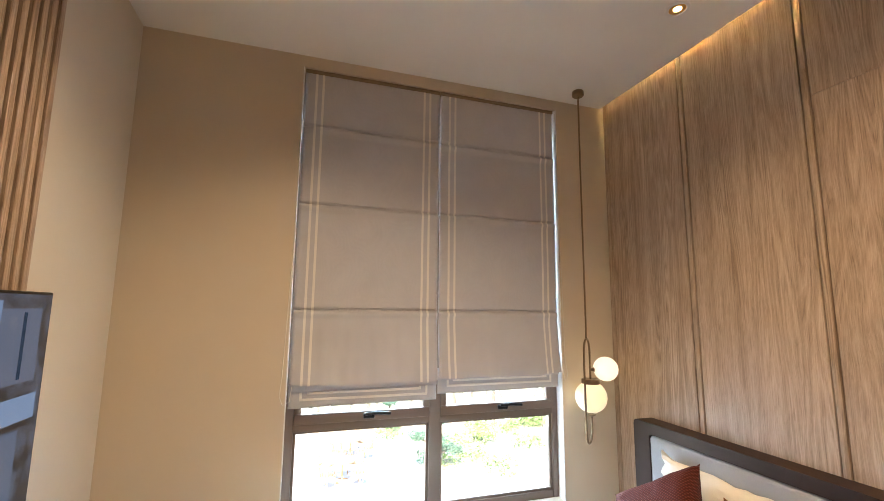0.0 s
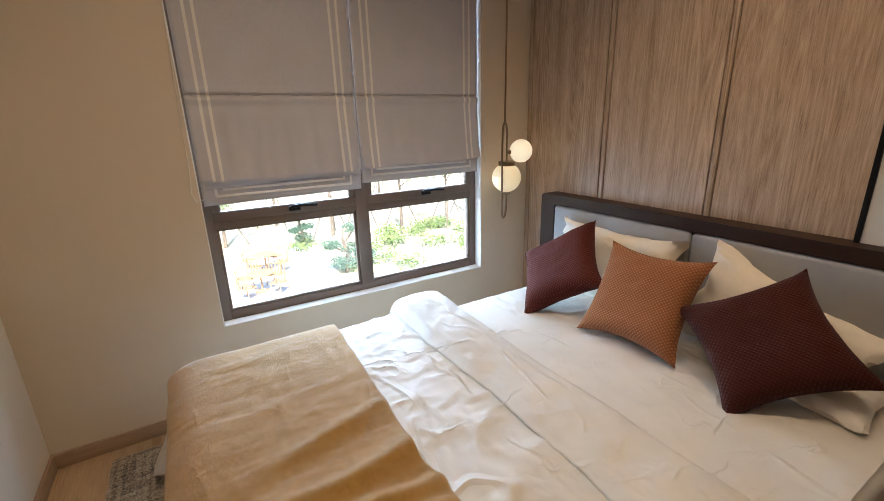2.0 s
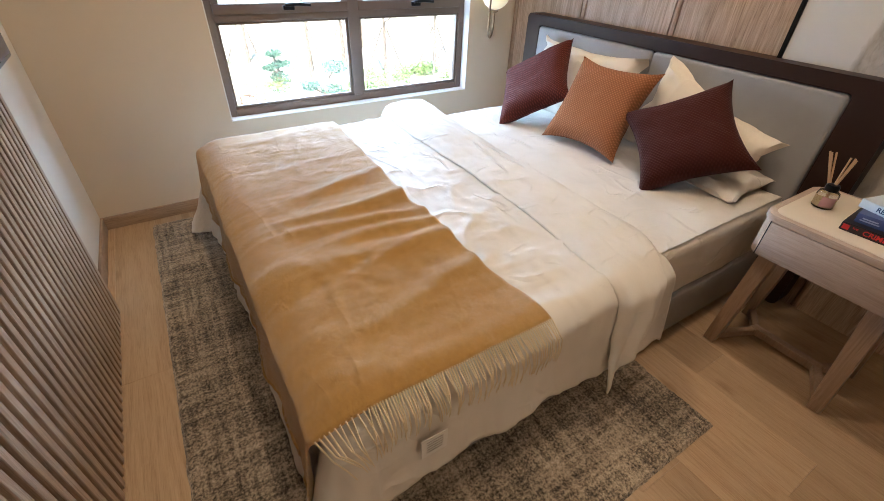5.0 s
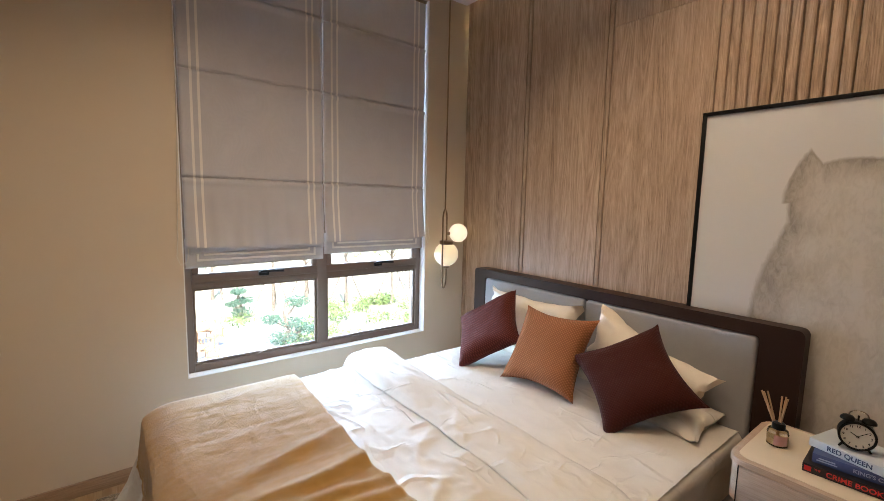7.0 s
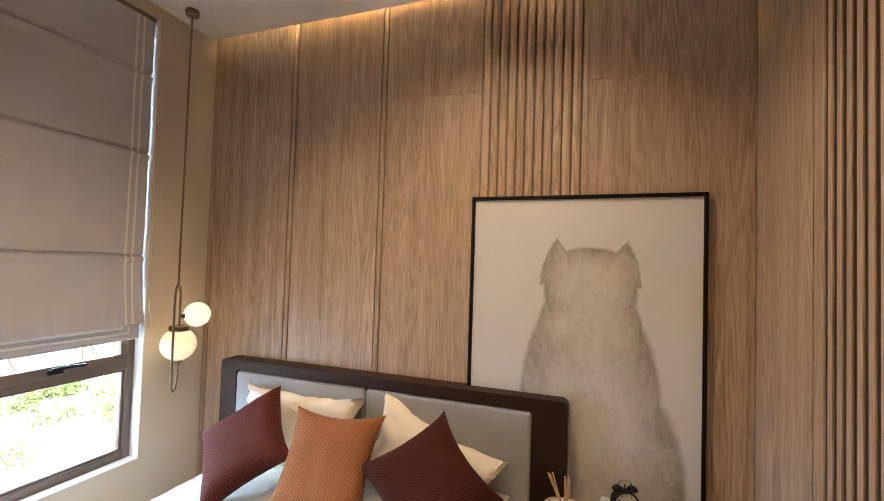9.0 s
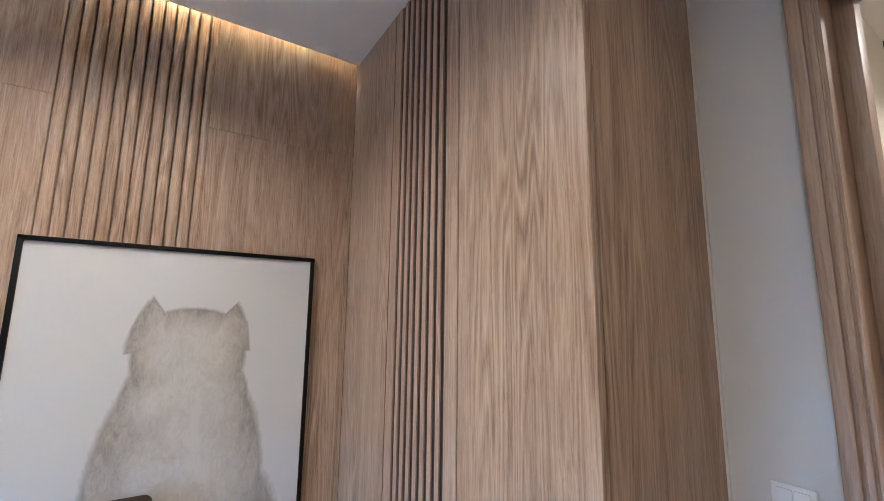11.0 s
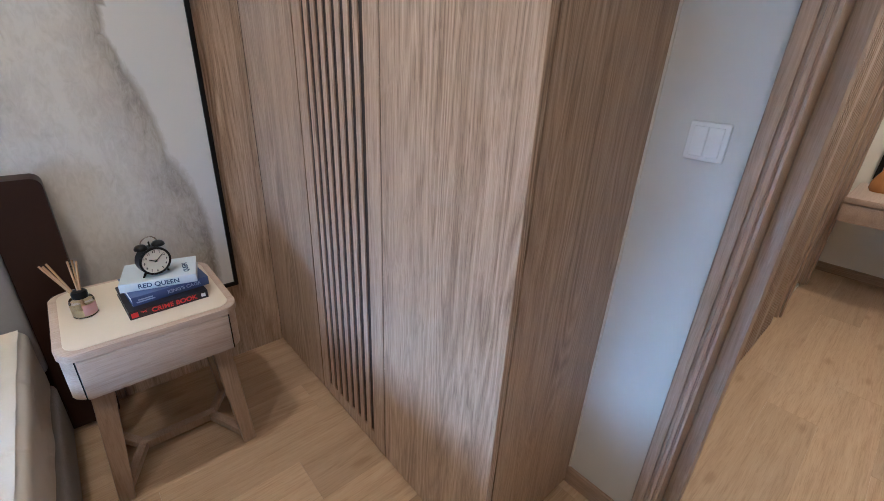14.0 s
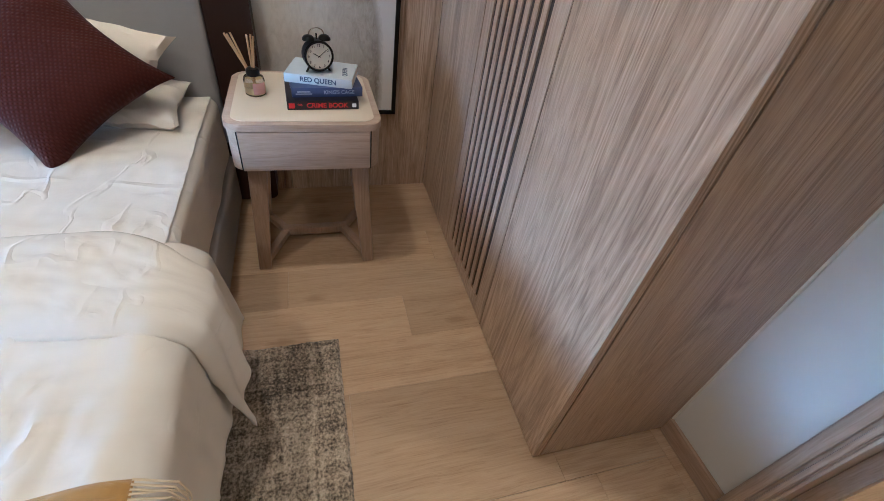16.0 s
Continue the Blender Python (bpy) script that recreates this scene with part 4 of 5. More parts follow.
def bar(a, b, w0, w1, t):
    """A squared timber from a to b that tapers from width w0 to w1."""
    bm = bmesh.new()
    a, b = Vector(a), Vector(b)
    d = (b - a).normalized()
    side = Vector((0, 1, 0)) if abs(d.y) < 0.8 else Vector((1, 0, 0))
    side = (side - d * side.dot(d)).normalized()
    up = d.cross(side)
    rings = []
    for p, w in ((a, w0), (b, w1)):
        rings.append([bm.verts.new(p + side * (sx * w / 2) + up * (sy * t / 2)) for sx, sy in ((-1, -1), (1, -1), (1, 1), (-1, 1))])
    for k in range(4):
        bm.faces.new((rings[0][k], rings[0][(k + 1) % 4], rings[1][(k + 1) % 4], rings[1][k]))
    bm.faces.new(rings[0][::-1]), bm.faces.new(rings[1])
    bmesh.ops.bevel(bm, geom=bm.edges[:], offset=0.004, segments=2, affect="EDGES", profile=0.5)
    return bm


for sy in (-1, 1):
    part("leg", bar((-0.13, sy * 0.165, 0.47), (-0.15, sy * 0.2, 0.0), 0.06, 0.044, 0.045), STAND_LEG, table)
    part("leg", bar((0.13, sy * 0.165, 0.47), (0.15, sy * 0.2, 0.0), 0.05, 0.034, 0.04), STAND_LEG, table)
    part("brace", bar((-0.145, sy * 0.192, 0.03), (0.03, sy * 0.115, 0.03), 0.03, 0.03, 0.031), STAND_LEG, table)
    part("brace", bar((0.145, sy * 0.192, 0.028), (0.032, sy * 0.116, 0.028), 0.03, 0.03, 0.029), STAND_LEG, table)
part("stretcher", bar((0.03, -0.13, 0.03), (0.03, 0.13, 0.03), 0.035, 0.035, 0.035), STAND_LEG, table)

# ---- framed print ----
def printed_paper():
    """White paper printed with one plain, pale, soft-edged shape: a mound, a round top and two points, with no features."""
    m = base("printed_paper", (0.74, 0.73, 0.71), 0.5)
    g = Graph(m)
    tc, sep = g.node("ShaderNodeTexCoord"), g.node("ShaderNodeSeparateXYZ")
    g.link(tc.outputs["Object"], sep.inputs[0])
    y, z = g.math("ADD", sep.outputs[1], 0.045), sep.outputs[2]

    def oval(yc, zc, ry, rz, power=2.0):
        """1 in the middle, 0 on the rim."""
        a = g.math("POWER", g.math("ABSOLUTE", g.math("DIVIDE", g.math("SUBTRACT", y, yc), ry)), power)
        b = g.math("POWER", g.math("ABSOLUTE", g.math("DIVIDE", g.math("SUBTRACT", z, zc), rz)), power)
        return g.math("SUBTRACT", 1.0, g.math("POWER", g.math("ADD", a, b), 1.0 / power))

    def point(yc, lean):
        """A small upright triangle."""
        tilt = g.math("MULTIPLY_ADD", g.math("SUBTRACT", z, 1.56), -lean, g.math("SUBTRACT", y, yc))
        half = g.math("MULTIPLY", g.math("SUBTRACT", 1.745, z), 0.52)
        inside = g.math("MULTIPLY", g.math("SUBTRACT", half, g.math("ABSOLUTE", tilt)), 9.0)
        return g.math("MINIMUM", g.math("MINIMUM", inside, g.math("MULTIPLY", g.math("SUBTRACT", z, 1.5), 8.0)), oval(0.0, 1.50, 0.225, 0.3, 2.0))
    mound = g.math("MAXIMUM", g.math("MAXIMUM", oval(0.0, 1.27, 0.235, 0.3, 2.0), oval(-0.01, 1.1, 0.27, 0.3, 2.0)), g.math("MAXIMUM", oval(0.0, 0.86, 0.31, 0.64, 2.4), oval(-0.02, 0.55, 0.39, 0.62, 2.4)))
    shape = g.math("MAXIMUM", g.math("MAXIMUM", mound, oval(0.0, 1.49, 0.205, 0.195, 2.3)), g.math("MAXIMUM", point(0.125, 0.18), point(-0.115, -0.38)))
    hair = g.noise(g.coords((1, 1, 0.45)), 46.0, 4.0, 0.7, 1.2)
    soft = g.noise(g.coords((1, 1, 0.7)), 6.0, 3.0, 0.6, 0.8)
    edge = g.math("ADD", shape, g.math("ADD", g.math("MULTIPLY_ADD", hair, 0.10, -0.05), g.math("MULTIPLY_ADD", soft, 0.06, -0.03)))
    mask = g.math("MINIMUM", g.math("MAXIMUM", g.math("MULTIPLY", edge, 16.0), 0.0), 1.0)
    tone = g.math("ADD", g.math("MULTIPLY", hair, 0.3), g.math("ADD", g.math("MULTIPLY", soft, 0.36), g.math("MULTIPLY", g.math("MINIMUM", shape, 0.5), 0.5)))
    fur = g.ramp(tone, ((0.27, (0.2, 0.178, 0.15)), (0.42, (0.42, 0.385, 0.335)), (0.62, (0.6, 0.57, 0.52))))
    g.color(g.mix(mask, (0.63, 0.62, 0.6), fur))
    return m


poster = thing("framed_print", "large black-framed print of a pale furry shape on white", "picture", pose(0, -2.246, 0))
PW, PZ0, PZ1 = 0.509, 0.40, 1.918
part("frame", bm_join(bm_box(-0.034, -0.002, -PW, -PW + 0.017, PZ0, PZ1, 0.002), bm_box(-0.034, -0.002, PW - 0.017, PW, PZ0, PZ1, 0.002),
                      bm_box(-0.034, -0.002, -PW, PW, PZ1 - 0.017, PZ1, 0.002), bm_box(-0.034, -0.002, -PW, PW, PZ0, PZ0 + 0.017, 0.002)), BLACK, poster, "thin black frame")
part("sheet", bm_box(-0.024, -0.006, -PW + 0.015, PW - 0.015, PZ0 + 0.015, PZ1 - 0.015), printed_paper(), poster, "white print paper")

care_label((-1.93, BY0 - 0.125, 0.39), 0.07)

# ---- roman blinds ----
def blind(x0, x1, z_bot, z_pouch, label, seed):
    b = thing("roman_blind", label, "blind", pose(0, 0, 0), "roman blinds")
    seams = (1.58, 2.141, 2.575)

    def front(x, z):
        k = (z - z_pouch) / 0.35
        y = 0.02
        for s in seams:
            y += 0.016 * math.exp(-((z - s) / 0.006) ** 2) - 0.009 * math.exp(-((z - s + 0.02) / 0.018) ** 2)
        y += 0.004 * fbm(x * 3 + seed, z * 2, seed)
        if k < 1:
            low = max(0.0, 1 - k)
            y -= 0.034 * low ** 1.4
            y += 0.011 * low * fbm(x * 11 + seed, z * 1.3, seed + 2)
        return y

    def sag(x):
        return 0.012 * fbm(x * 6 + seed, seed, 1) + 0.008 * math.sin((x - x0) / (x1 - x0) * math.pi)

    def sheet(xa, xb, proud, nx):
        def at(p, q):
            x = xa + p * (xb - xa)
            zl = z_pouch - sag(x)
            if q < 0.06:
                t = q / 0.06
                return Vector((x, front(x, zl) + 0.016 * (1 - t) - proud, zl + 0.014 * (1 - t) * (1 - t)))
            z = zl + (q - 0.06) / 0.94 * (2.885 - zl)
            return Vector((x, front(x, z) - proud, z))
        return bm_grid(nx, 240, at)

    cl = part("cloth", sheet(x0, x1, 0.0, 44), BLIND, b)
    thicken(cl, 0.002, 1.0)
    wdt = 0.0125
    for d in (0.052, 0.088):
        for xa in (x0 + d, x1 - d - wdt):
            part("ribbon", sheet(xa, xa + wdt, 0.0028, 2), RIBBON, b, "ivory grosgrain ribbon")
    # the hem tier below the pouch
    hy = 0.026

    def tier(z_low, y, z_high):
        return bm_grid(30, 8, lambda p, q: Vector((x0 + p * (x1 - x0), y + 0.004 * fbm(p * 5 + seed, q, seed), z_low + q * (z_high - z_low) - 0.004 * math.sin(p * 3 + seed))))
    hem = part("hem", tier(z_bot, hy - 0.006, z_pouch + 0.05), BLIND, b)
    thicken(hem, 0.003, 1.0)
    fold = part("fold", tier(z_pouch - (0.035 if z_bot < 1.1 else 0.012), hy - 0.014, z_pouch + 0.05), BLIND, b)
    thicken(fold, 0.002, 1.0)
    for d, zz in ((0.052, z_bot + 0.032), (0.088, z_bot + 0.062)):
        part("ribbon", bm_box(x0 + d, x1 - d, hy - 0.017 if zz > z_pouch - 0.037 else hy - 0.0125, hy - 0.008, zz, zz + 0.012, 0.0015, 1), RIBBON, b, "ivory grosgrain ribbon")
        for xa in (x0 + d, x1 - d - wdt):
            part("ribbon", bm_box(xa, xa + wdt, hy - 0.0125, hy - 0.008, zz, z_pouch + 0.02, 0.0015, 1), RIBBON, b, "ivory grosgrain ribbon")
    part("headrail", bm_box(x0 - 0.003, x1 + 0.003, 0.012, 0.045, 2.878, 2.898, 0.003), BRASS, b, "slim metal headrail")
    return b


left_blind = blind(WIN_X0 + 0.014, MX - 0.006, 1.092, 1.205, "grey roman blind with ivory ribbon borders, half lowered", 2.0)
right_blind = blind(MX + 0.002, WIN_X1 - 0.016, 1.128, 1.215, "grey roman blind with ivory ribbon borders, hung slightly higher", 7.0)
part("cord", bm_tube([(WIN_X0 + 0.005, -0.004, 2.87), (WIN_X0 + 0.0, -0.012, 1.9), (WIN_X0 - 0.02, -0.014, 1.25), (WIN_X0 - 0.028, -0.016, 1.16), (WIN_X0 - 0.012, -0.018, 1.115), (WIN_X0 + 0.02, -0.016, 1.13), (WIN_X0 + 0.028, -0.008, 1.2)], 0.0022, 6), TRIM, left_blind, "thin pale pull cord")
part("cord", bm_tube([(WIN_X1 - 0.006, 0.0, 2.87), (WIN_X1 + 0.006, -0.008, 1.8), (WIN_X1 + 0.014, -0.012, 1.3), (WIN_X1 + 0.03, -0.012, 1.2), (WIN_X1 + 0.012, -0.014, 1.17), (WIN_X1 - 0.004, -0.01, 1.24)], 0.002, 6), TRIM, right_blind, "thin pale pull cord")

# ---- pendant lamp ----
pend = thing("pendant_lamp", "brass pendant with two lit opal glass globes", "pendant lamp", pose(-0.307, -0.153, CEIL))
part("canopy", bm_lathe([(0.034, 0.0), (0.036, -0.006), (0.036, -0.028), (0.030, -0.034), (0.006, -0.036)], 28), BRASS, pend)
part("rod", bm_tube([(0, 0, -0.03), (0, 0, -1.545)], 0.0055, 10), BRASS, pend)
zt, zb, hw = 1.425 - CEIL, 0.842 - CEIL, 0.052
AX, AY = 0.81, 0.586        # the loop's plane: the globes hang on its wall-side leg


def on_loop(d, z):
    return (d * AX, d * AY, z)


def arch(zc, sign):
    return [on_loop(hw * math.cos(a), zc + sign * hw * 1.5 * math.sin(a)) for a in [math.pi * k / 14 for k in range(15)]]


loop = [on_loop(hw, 1.186 - CEIL)] + arch(zt - 0.078, 1) + [on_loop(-hw, zb + 0.3)] + arch(zb + 0.078, -1)[::-1] + [on_loop(hw, 0.99 - CEIL)]
part("loop", bm_tube(loop, 0.0062, 10), BRASS, pend, "bent brass loop")
GX, GY = hw * AX, hw * AY
part("cap", bm_lathe([(0.006, 0.014), (0.05, 0.014), (0.052, 0.01), (0.052, -0.012), (0.046, -0.016)], 28, (GX, GY, 1.178 - CEIL)), BRASS, pend)
part("foot", bm_lathe([(0.004, -0.012), (0.016, -0.006), (0.024, 0.0), (0.024, 0.005), (0.01, 0.008)], 20, (GX, GY, 0.99 - CEIL)), BRASS, pend)
part("arm", bm_tube([on_loop(hw, 1.245 - CEIL), (0.075, 0.018, 1.246 - CEIL)], [0.008, 0.016], 12), BRASS, pend)
part("large_globe", bm_ball(0.09, (GX, GY, 1.09 - CEIL), 40), OPAL, pend, "large opal glass globe, lit")
part("small_globe", bm_ball(0.07, (0.128, 0, 1.25 - CEIL), 36), OPAL_BRIGHT, pend, "small opal glass globe, brightly lit")

# ---- television ----
tv = thing("television", "wall-mounted black flat television, switched on", "television", pose(-2.585, -0.79, 1.02))
screen_m = base("screen_picture", (0.01, 0.012, 0.02), 0.12)
gs = Graph(screen_m)
leafy = gs.noise(gs.coords(), 16.0, 4.0)
gs.link(gs.ramp(leafy, ((0.42, (0.006, 0.008, 0.01)), (0.6, (0.03, 0.04, 0.06)))), gs.out.inputs["Emission Color"])
gs.out.inputs["Emission Strength"].default_value = 0.3


def screen_tone(name, color):
    m = base(name, (0.012, 0.013, 0.016), 0.12)
    b = m.node_tree.nodes["Principled BSDF"]
    b.inputs["Emission Color"].default_value = (*color, 1)
    b.inputs["Emission Strength"].default_value = 0.13
    return m


part("casing", bm_box(-0.03, 0.0, -1.24, 0.0, 0.0, 0.605, 0.004), BLACK, tv, "thin black casing")
part("screen", bm_box(0.0, 0.0015, -1.232, -0.008, 0.012, 0.597), screen_m, tv, "lit screen with a dark blue picture")
TONES = {"pale": screen_tone("screen_pale_blue", (0.20, 0.30, 0.48)), "mid": screen_tone("screen_slate", (0.09, 0.13, 0.21)), "dark": screen_tone("screen_night", (0.012, 0.015, 0.02))}
# the picture on the screen: a house front in plain blocks
for y0, y1, z0, z1, tone in ((-0.22, -0.05, 0.37, 0.56, "mid"), (-0.6, -0.22, 0.34, 0.58, "pale"), (-0.62, -0.03, 0.27, 0.335, "pale"), (-0.62, -0.06, 0.255, 0.27, "dark"),
                             (-0.2, -0.09, 0.08, 0.25, "mid"), (-0.3, -0.2, 0.06, 0.25, "dark"), (-0.45, -0.32, 0.08, 0.25, "mid"), (-0.62, -0.03, 0.02, 0.06, "dark"), (-0.13, -0.115, 0.38, 0.55, "dark"),
                             (-1.1, -0.64, 0.05, 0.5, "mid"), (-0.95, -0.8, 0.2, 0.4, "dark")):
    part("picture_block", bm_box(0.0015, 0.0019, y0, y1, z0, z1), TONES[tone], tv)
part("bracket", bm_box(-0.072, -0.03, -0.8, -0.45, 0.1, 0.4, 0.004), BLACK, tv)


# ---- things on the bedside table ----
def lettering(text, size, m, material, parent, extrude=0.0004):
    cu = bpy.data.curves.new("lettering", "FONT")
    cu.offset = size * 0.022
    cu.body, cu.size, cu.extrude, cu.align_x, cu.align_y = text, size, extrude, "CENTER", "CENTER"
    tmp = bpy.data.objects.new("tmp", cu)
    me = bpy.data.meshes.new_from_object(tmp)
    bpy.data.objects.remove(tmp)
    me.materials.clear()
    me.materials.append(material)
    me.transform(m)
    ob = new("lettering", me)
    ob.parent = parent
    return ob


SPINE = Matrix(((0, 0, -1, 0), (-1, 0, 0, 0), (0, 1, 0, 0), (0, 0, 0, 1)))


def book(label, m, depth, length, thick, cover, words, word_mat, size, shift=0.0):
    """Lies flat: its spine faces -x and its length runs along y."""
    b = thing("book", label, "book", m, "stacked books")
    part("cover", bm_join(bm_box(-depth / 2, depth / 2, -length / 2, length / 2, 0, 0.0022, 0.0008, 1), bm_box(-depth / 2, depth / 2, -length / 2, length / 2, thick - 0.0022, thick, 0.0008, 1),
                          bm_box(-depth / 2 - 0.0012, -depth / 2 + 0.002, -length / 2, length / 2, 0, thick, 0.0012, 2)), cover, b)
    part("pages", bm_box(-depth / 2 + 0.002, depth / 2 - 0.003, -length / 2 + 0.003, length / 2 - 0.003, 0.0022, thick - 0.0022), PAPER, b, "cream paper pages")
    lettering(words, size, Matrix.Translation((-depth / 2 - 0.0014, shift, thick / 2)) @ SPINE, word_mat, b)
    return b


COVER_BLACK = base("black_book_cover", (0.012, 0.01, 0.012), 0.35)
COVER_BLUE = base("blue_book_cover", (0.06, 0.085, 0.2), 0.35)
COVER_PALE = base("pale_blue_book_cover", (0.52, 0.58, 0.63), 0.35)
INK_RED = base("red_ink", (0.55, 0.02, 0.02), 0.5)
INK_NAVY = base("navy_ink", (0.035, 0.06, 0.13), 0.5)
INK_SILVER = base("silver_ink", (0.35, 0.4, 0.55), 0.4)
b1 = book("black hardback book with red spine lettering, bottom of the pile", pose(NS[0] - 0.01, -2.425, 0.631, 0, 0, 3), 0.20, 0.222, 0.028, COVER_BLACK, "CRIME BOOK", INK_RED, 0.0215, -0.012)
lettering("THE", 0.0085, Matrix.Translation((-0.1014, 0.073, 0.017)) @ SPINE @ pose(0, 0, 0, 0, 0, 0), INK_RED, b1)
part("badge", bm_box(-0.1022, -0.1005, -0.103, -0.09, 0.008, 0.02), WHITE_PLASTIC, b1)
part("badge", bm_box(-0.1022, -0.1005, 0.088, 0.106, 0.006, 0.022), INK_RED, b1)
b2 = book("dark blue paperback book in the middle of the pile", pose(NS[0] + 0.005, -2.44, 0.6592, 0, 0, 5), 0.165, 0.222, 0.030, COVER_BLUE, "KING'S CAGE", INK_SILVER, 0.0165, -0.035)
part("badge", bm_box(-0.0845, -0.083, 0.05, 0.1, 0.009, 0.013), INK_SILVER, b2)
part("badge", bm_box(-0.0845, -0.083, 0.055, 0.095, 0.016, 0.02), INK_SILVER, b2)
b3 = book("pale blue paperback book on top of the pile", pose(NS[0] + 0.012, -2.437, 0.6894, 0, 0, -14), 0.15, 0.212, 0.028, COVER_PALE, "RED QUEEN", INK_NAVY, 0.021)
lettering("QUEEN", 0.022, Matrix.Translation((-0.01, -0.075, 0.0282)) @ pose(0, 0, 0, 0, 0, 8), INK_NAVY, b3)

face_m = base("clock_face", (0.72, 0.7, 0.62), 0.4)
clock = thing("alarm_clock", "small black twin-bell alarm clock with a cream face", "clock", pose(-0.405, -2.423, 0.7174, 0, 0, 14))


def disc(r, x0, x1, seg=32):
    bm = bm_lathe([(r * 0.94, x0), (r, x0 + 0.002), (r, x1 - 0.002), (r * 0.94, x1)], seg)
    bmesh.ops.rotate(bm, verts=bm.verts[:], cent=(0, 0, 0), matrix=Matrix.Rotation(radians(-90), 3, "Y"))
    bmesh.ops.translate(bm, verts=bm.verts[:], vec=(0, 0, 0.052))
    return bm


part("case", disc(0.046, -0.016, 0.018, 40), BLACK, clock, "black round case")
part("face", disc(0.0405, 0.0175, 0.0192, 40), face_m, clock, "cream dial")
ring_pts = [(-0.019, 0.043 * math.cos(a), 0.052 + 0.043 * math.sin(a)) for a in [2 * math.pi * k / 36 for k in range(37)]]
part("bezel", bm_tube(ring_pts, 0.0036, 8, False), BLACK, clock)
for n in range(12):
    a = radians(90 - 30 * n)
    lettering(str(n if n else 12), 0.0105, Matrix.Translation((-0.0193, -0.0325 * math.cos(a), 0.052 + 0.0325 * math.sin(a))) @ SPINE, COVER_BLACK, clock, 0.0002)
for ang, ln, w in ((150, 0.02, 0.0013), (38, 0.03, 0.001)):
    a = radians(ang)
    part("hand_pointer" if ln < 0.025 else "minute_pointer", bm_tube([(-0.0205, 0.004 * math.cos(a), 0.052 - 0.004 * math.sin(a)), (-0.0205, -ln * math.cos(a), 0.052 + ln * math.sin(a))], w, 6), BLACK, clock)
for s in (-1, 1):
    part("bell", bm_join(bm_lathe([(0.019, 0.0), (0.018, 0.006), (0.013, 0.012), (0.004, 0.015)], 20, (0, s * 0.025, 0.096)), bm_tube([(0, s * 0.02, 0.09), (0, s * 0.025, 0.1)], 0.003, 8)), BLACK, clock)
    part("leg", bm_tube([(0.0, s * 0.028, 0.016), (0.0, s * 0.038, 0.0)], [0.004, 0.003], 8), BLACK, clock)
part("handle", bm_tube([(0, 0.024 * math.cos(a), 0.11 + 0.02 * math.sin(a)) for a in [math.pi * k / 10 for k in range(11)]], 0.0018, 8), CHROME, clock, "steel carrying handle")
part("hammer", bm_tube([(0, 0, 0.095), (0, 0, 0.114)], [0.0018, 0.003], 8), BLACK, clock)

DIFF_GLASS = base("clear_glass", (0.96, 0.93, 0.88), 0.02, 0.0, Transmission_Weight=1.0, IOR=1.4)
reed_m = base("reed", (0.46, 0.29, 0.15), 0.8)
dif = thing("reed_diffuser", "small glass reed diffuser with a pink label", "diffuser", pose(-0.385, -2.222, 0.631) @ Matrix.Scale(1.18, 4))
part("bottle", bm_lathe([(0.024, 0.0), (0.027, 0.003), (0.0275, 0.04), (0.025, 0.048), (0.014, 0.053), (0.013, 0.062)], 28), DIFF_GLASS, dif)
part("oil", bm_lathe([(0.022, 0.004), (0.0245, 0.006), (0.0245, 0.024)], 24), base("scented_oil", (0.62, 0.5, 0.28), 0.1), dif, "pale amber oil")
part("neck", bm_lathe([(0.017, 0.052), (0.0175, 0.054), (0.0175, 0.066), (0.015, 0.07), (0.006, 0.071)], 24), BLACK, dif, "black collar")
label_bm = bm_grid(8, 2, lambda p, q: Vector((0.0282 * math.cos(radians(175 + 75 * p)), 0.0282 * math.sin(radians(175 + 75 * p)), 0.008 + 0.03 * q)))
part("label", label_bm, base("pink_label", (0.5, 0.27, 0.25), 0.6), dif, "dusty pink label")
for dx, dy in ((0.02, 0.06), (0.012, 0.052), (0.03, 0.045), (0.02, -0.008), (0.0, -0.016), (0.014, 0.002)):
    part("reed", bm_tube([(-dx * 0.2, -dy * 0.2, 0.01), (dx * 0.7, dy * 0.92, 0.15)], 0.0024, 6), reed_m, dif)

# ---- on the vanity shelf ----
VZ = 0.71
vase = thing("amber_diffuser", "rounded amber glass diffuser with dark reeds on the shelf", "diffuser", pose(-1.80, HALL_END + 0.25, VZ))
part("bottle", bm_lathe([(0.05, 0.0), (0.062, 0.02), (0.06, 0.06), (0.045, 0.1), (0.03, 0.13), (0.02, 0.14)], 24), base("amber_glass", (0.42, 0.2, 0.06), 0.15), vase)
for dx, dy in ((0.05, 0.02), (-0.05, 0.01), (-0.09, 0.03), (0.03, -0.03)):
    part("reed", bm_tube([(0, 0, 0.1), (dx, dy, 0.24)], 0.003, 6), BLACK, vase)
for k, (dx, h) in enumerate(((0.0, 0.12), (-0.1, 0.1))):
    jar = thing("toiletry_bottle", "square white bottle on the vanity shelf", "bottle", pose(-1.93 + dx, HALL_END + 0.22, VZ), "vanity bottles")
    part("body", bm_box(-0.045, 0.045, -0.03, 0.03, 0, h, 0.006), WHITE_PLASTIC, jar)
    part("cap", bm_lathe([(0.016, h), (0.018, h + 0.004), (0.018, h + 0.03), (0.014, h + 0.034)], 20), WHITE_PLASTIC, jar)

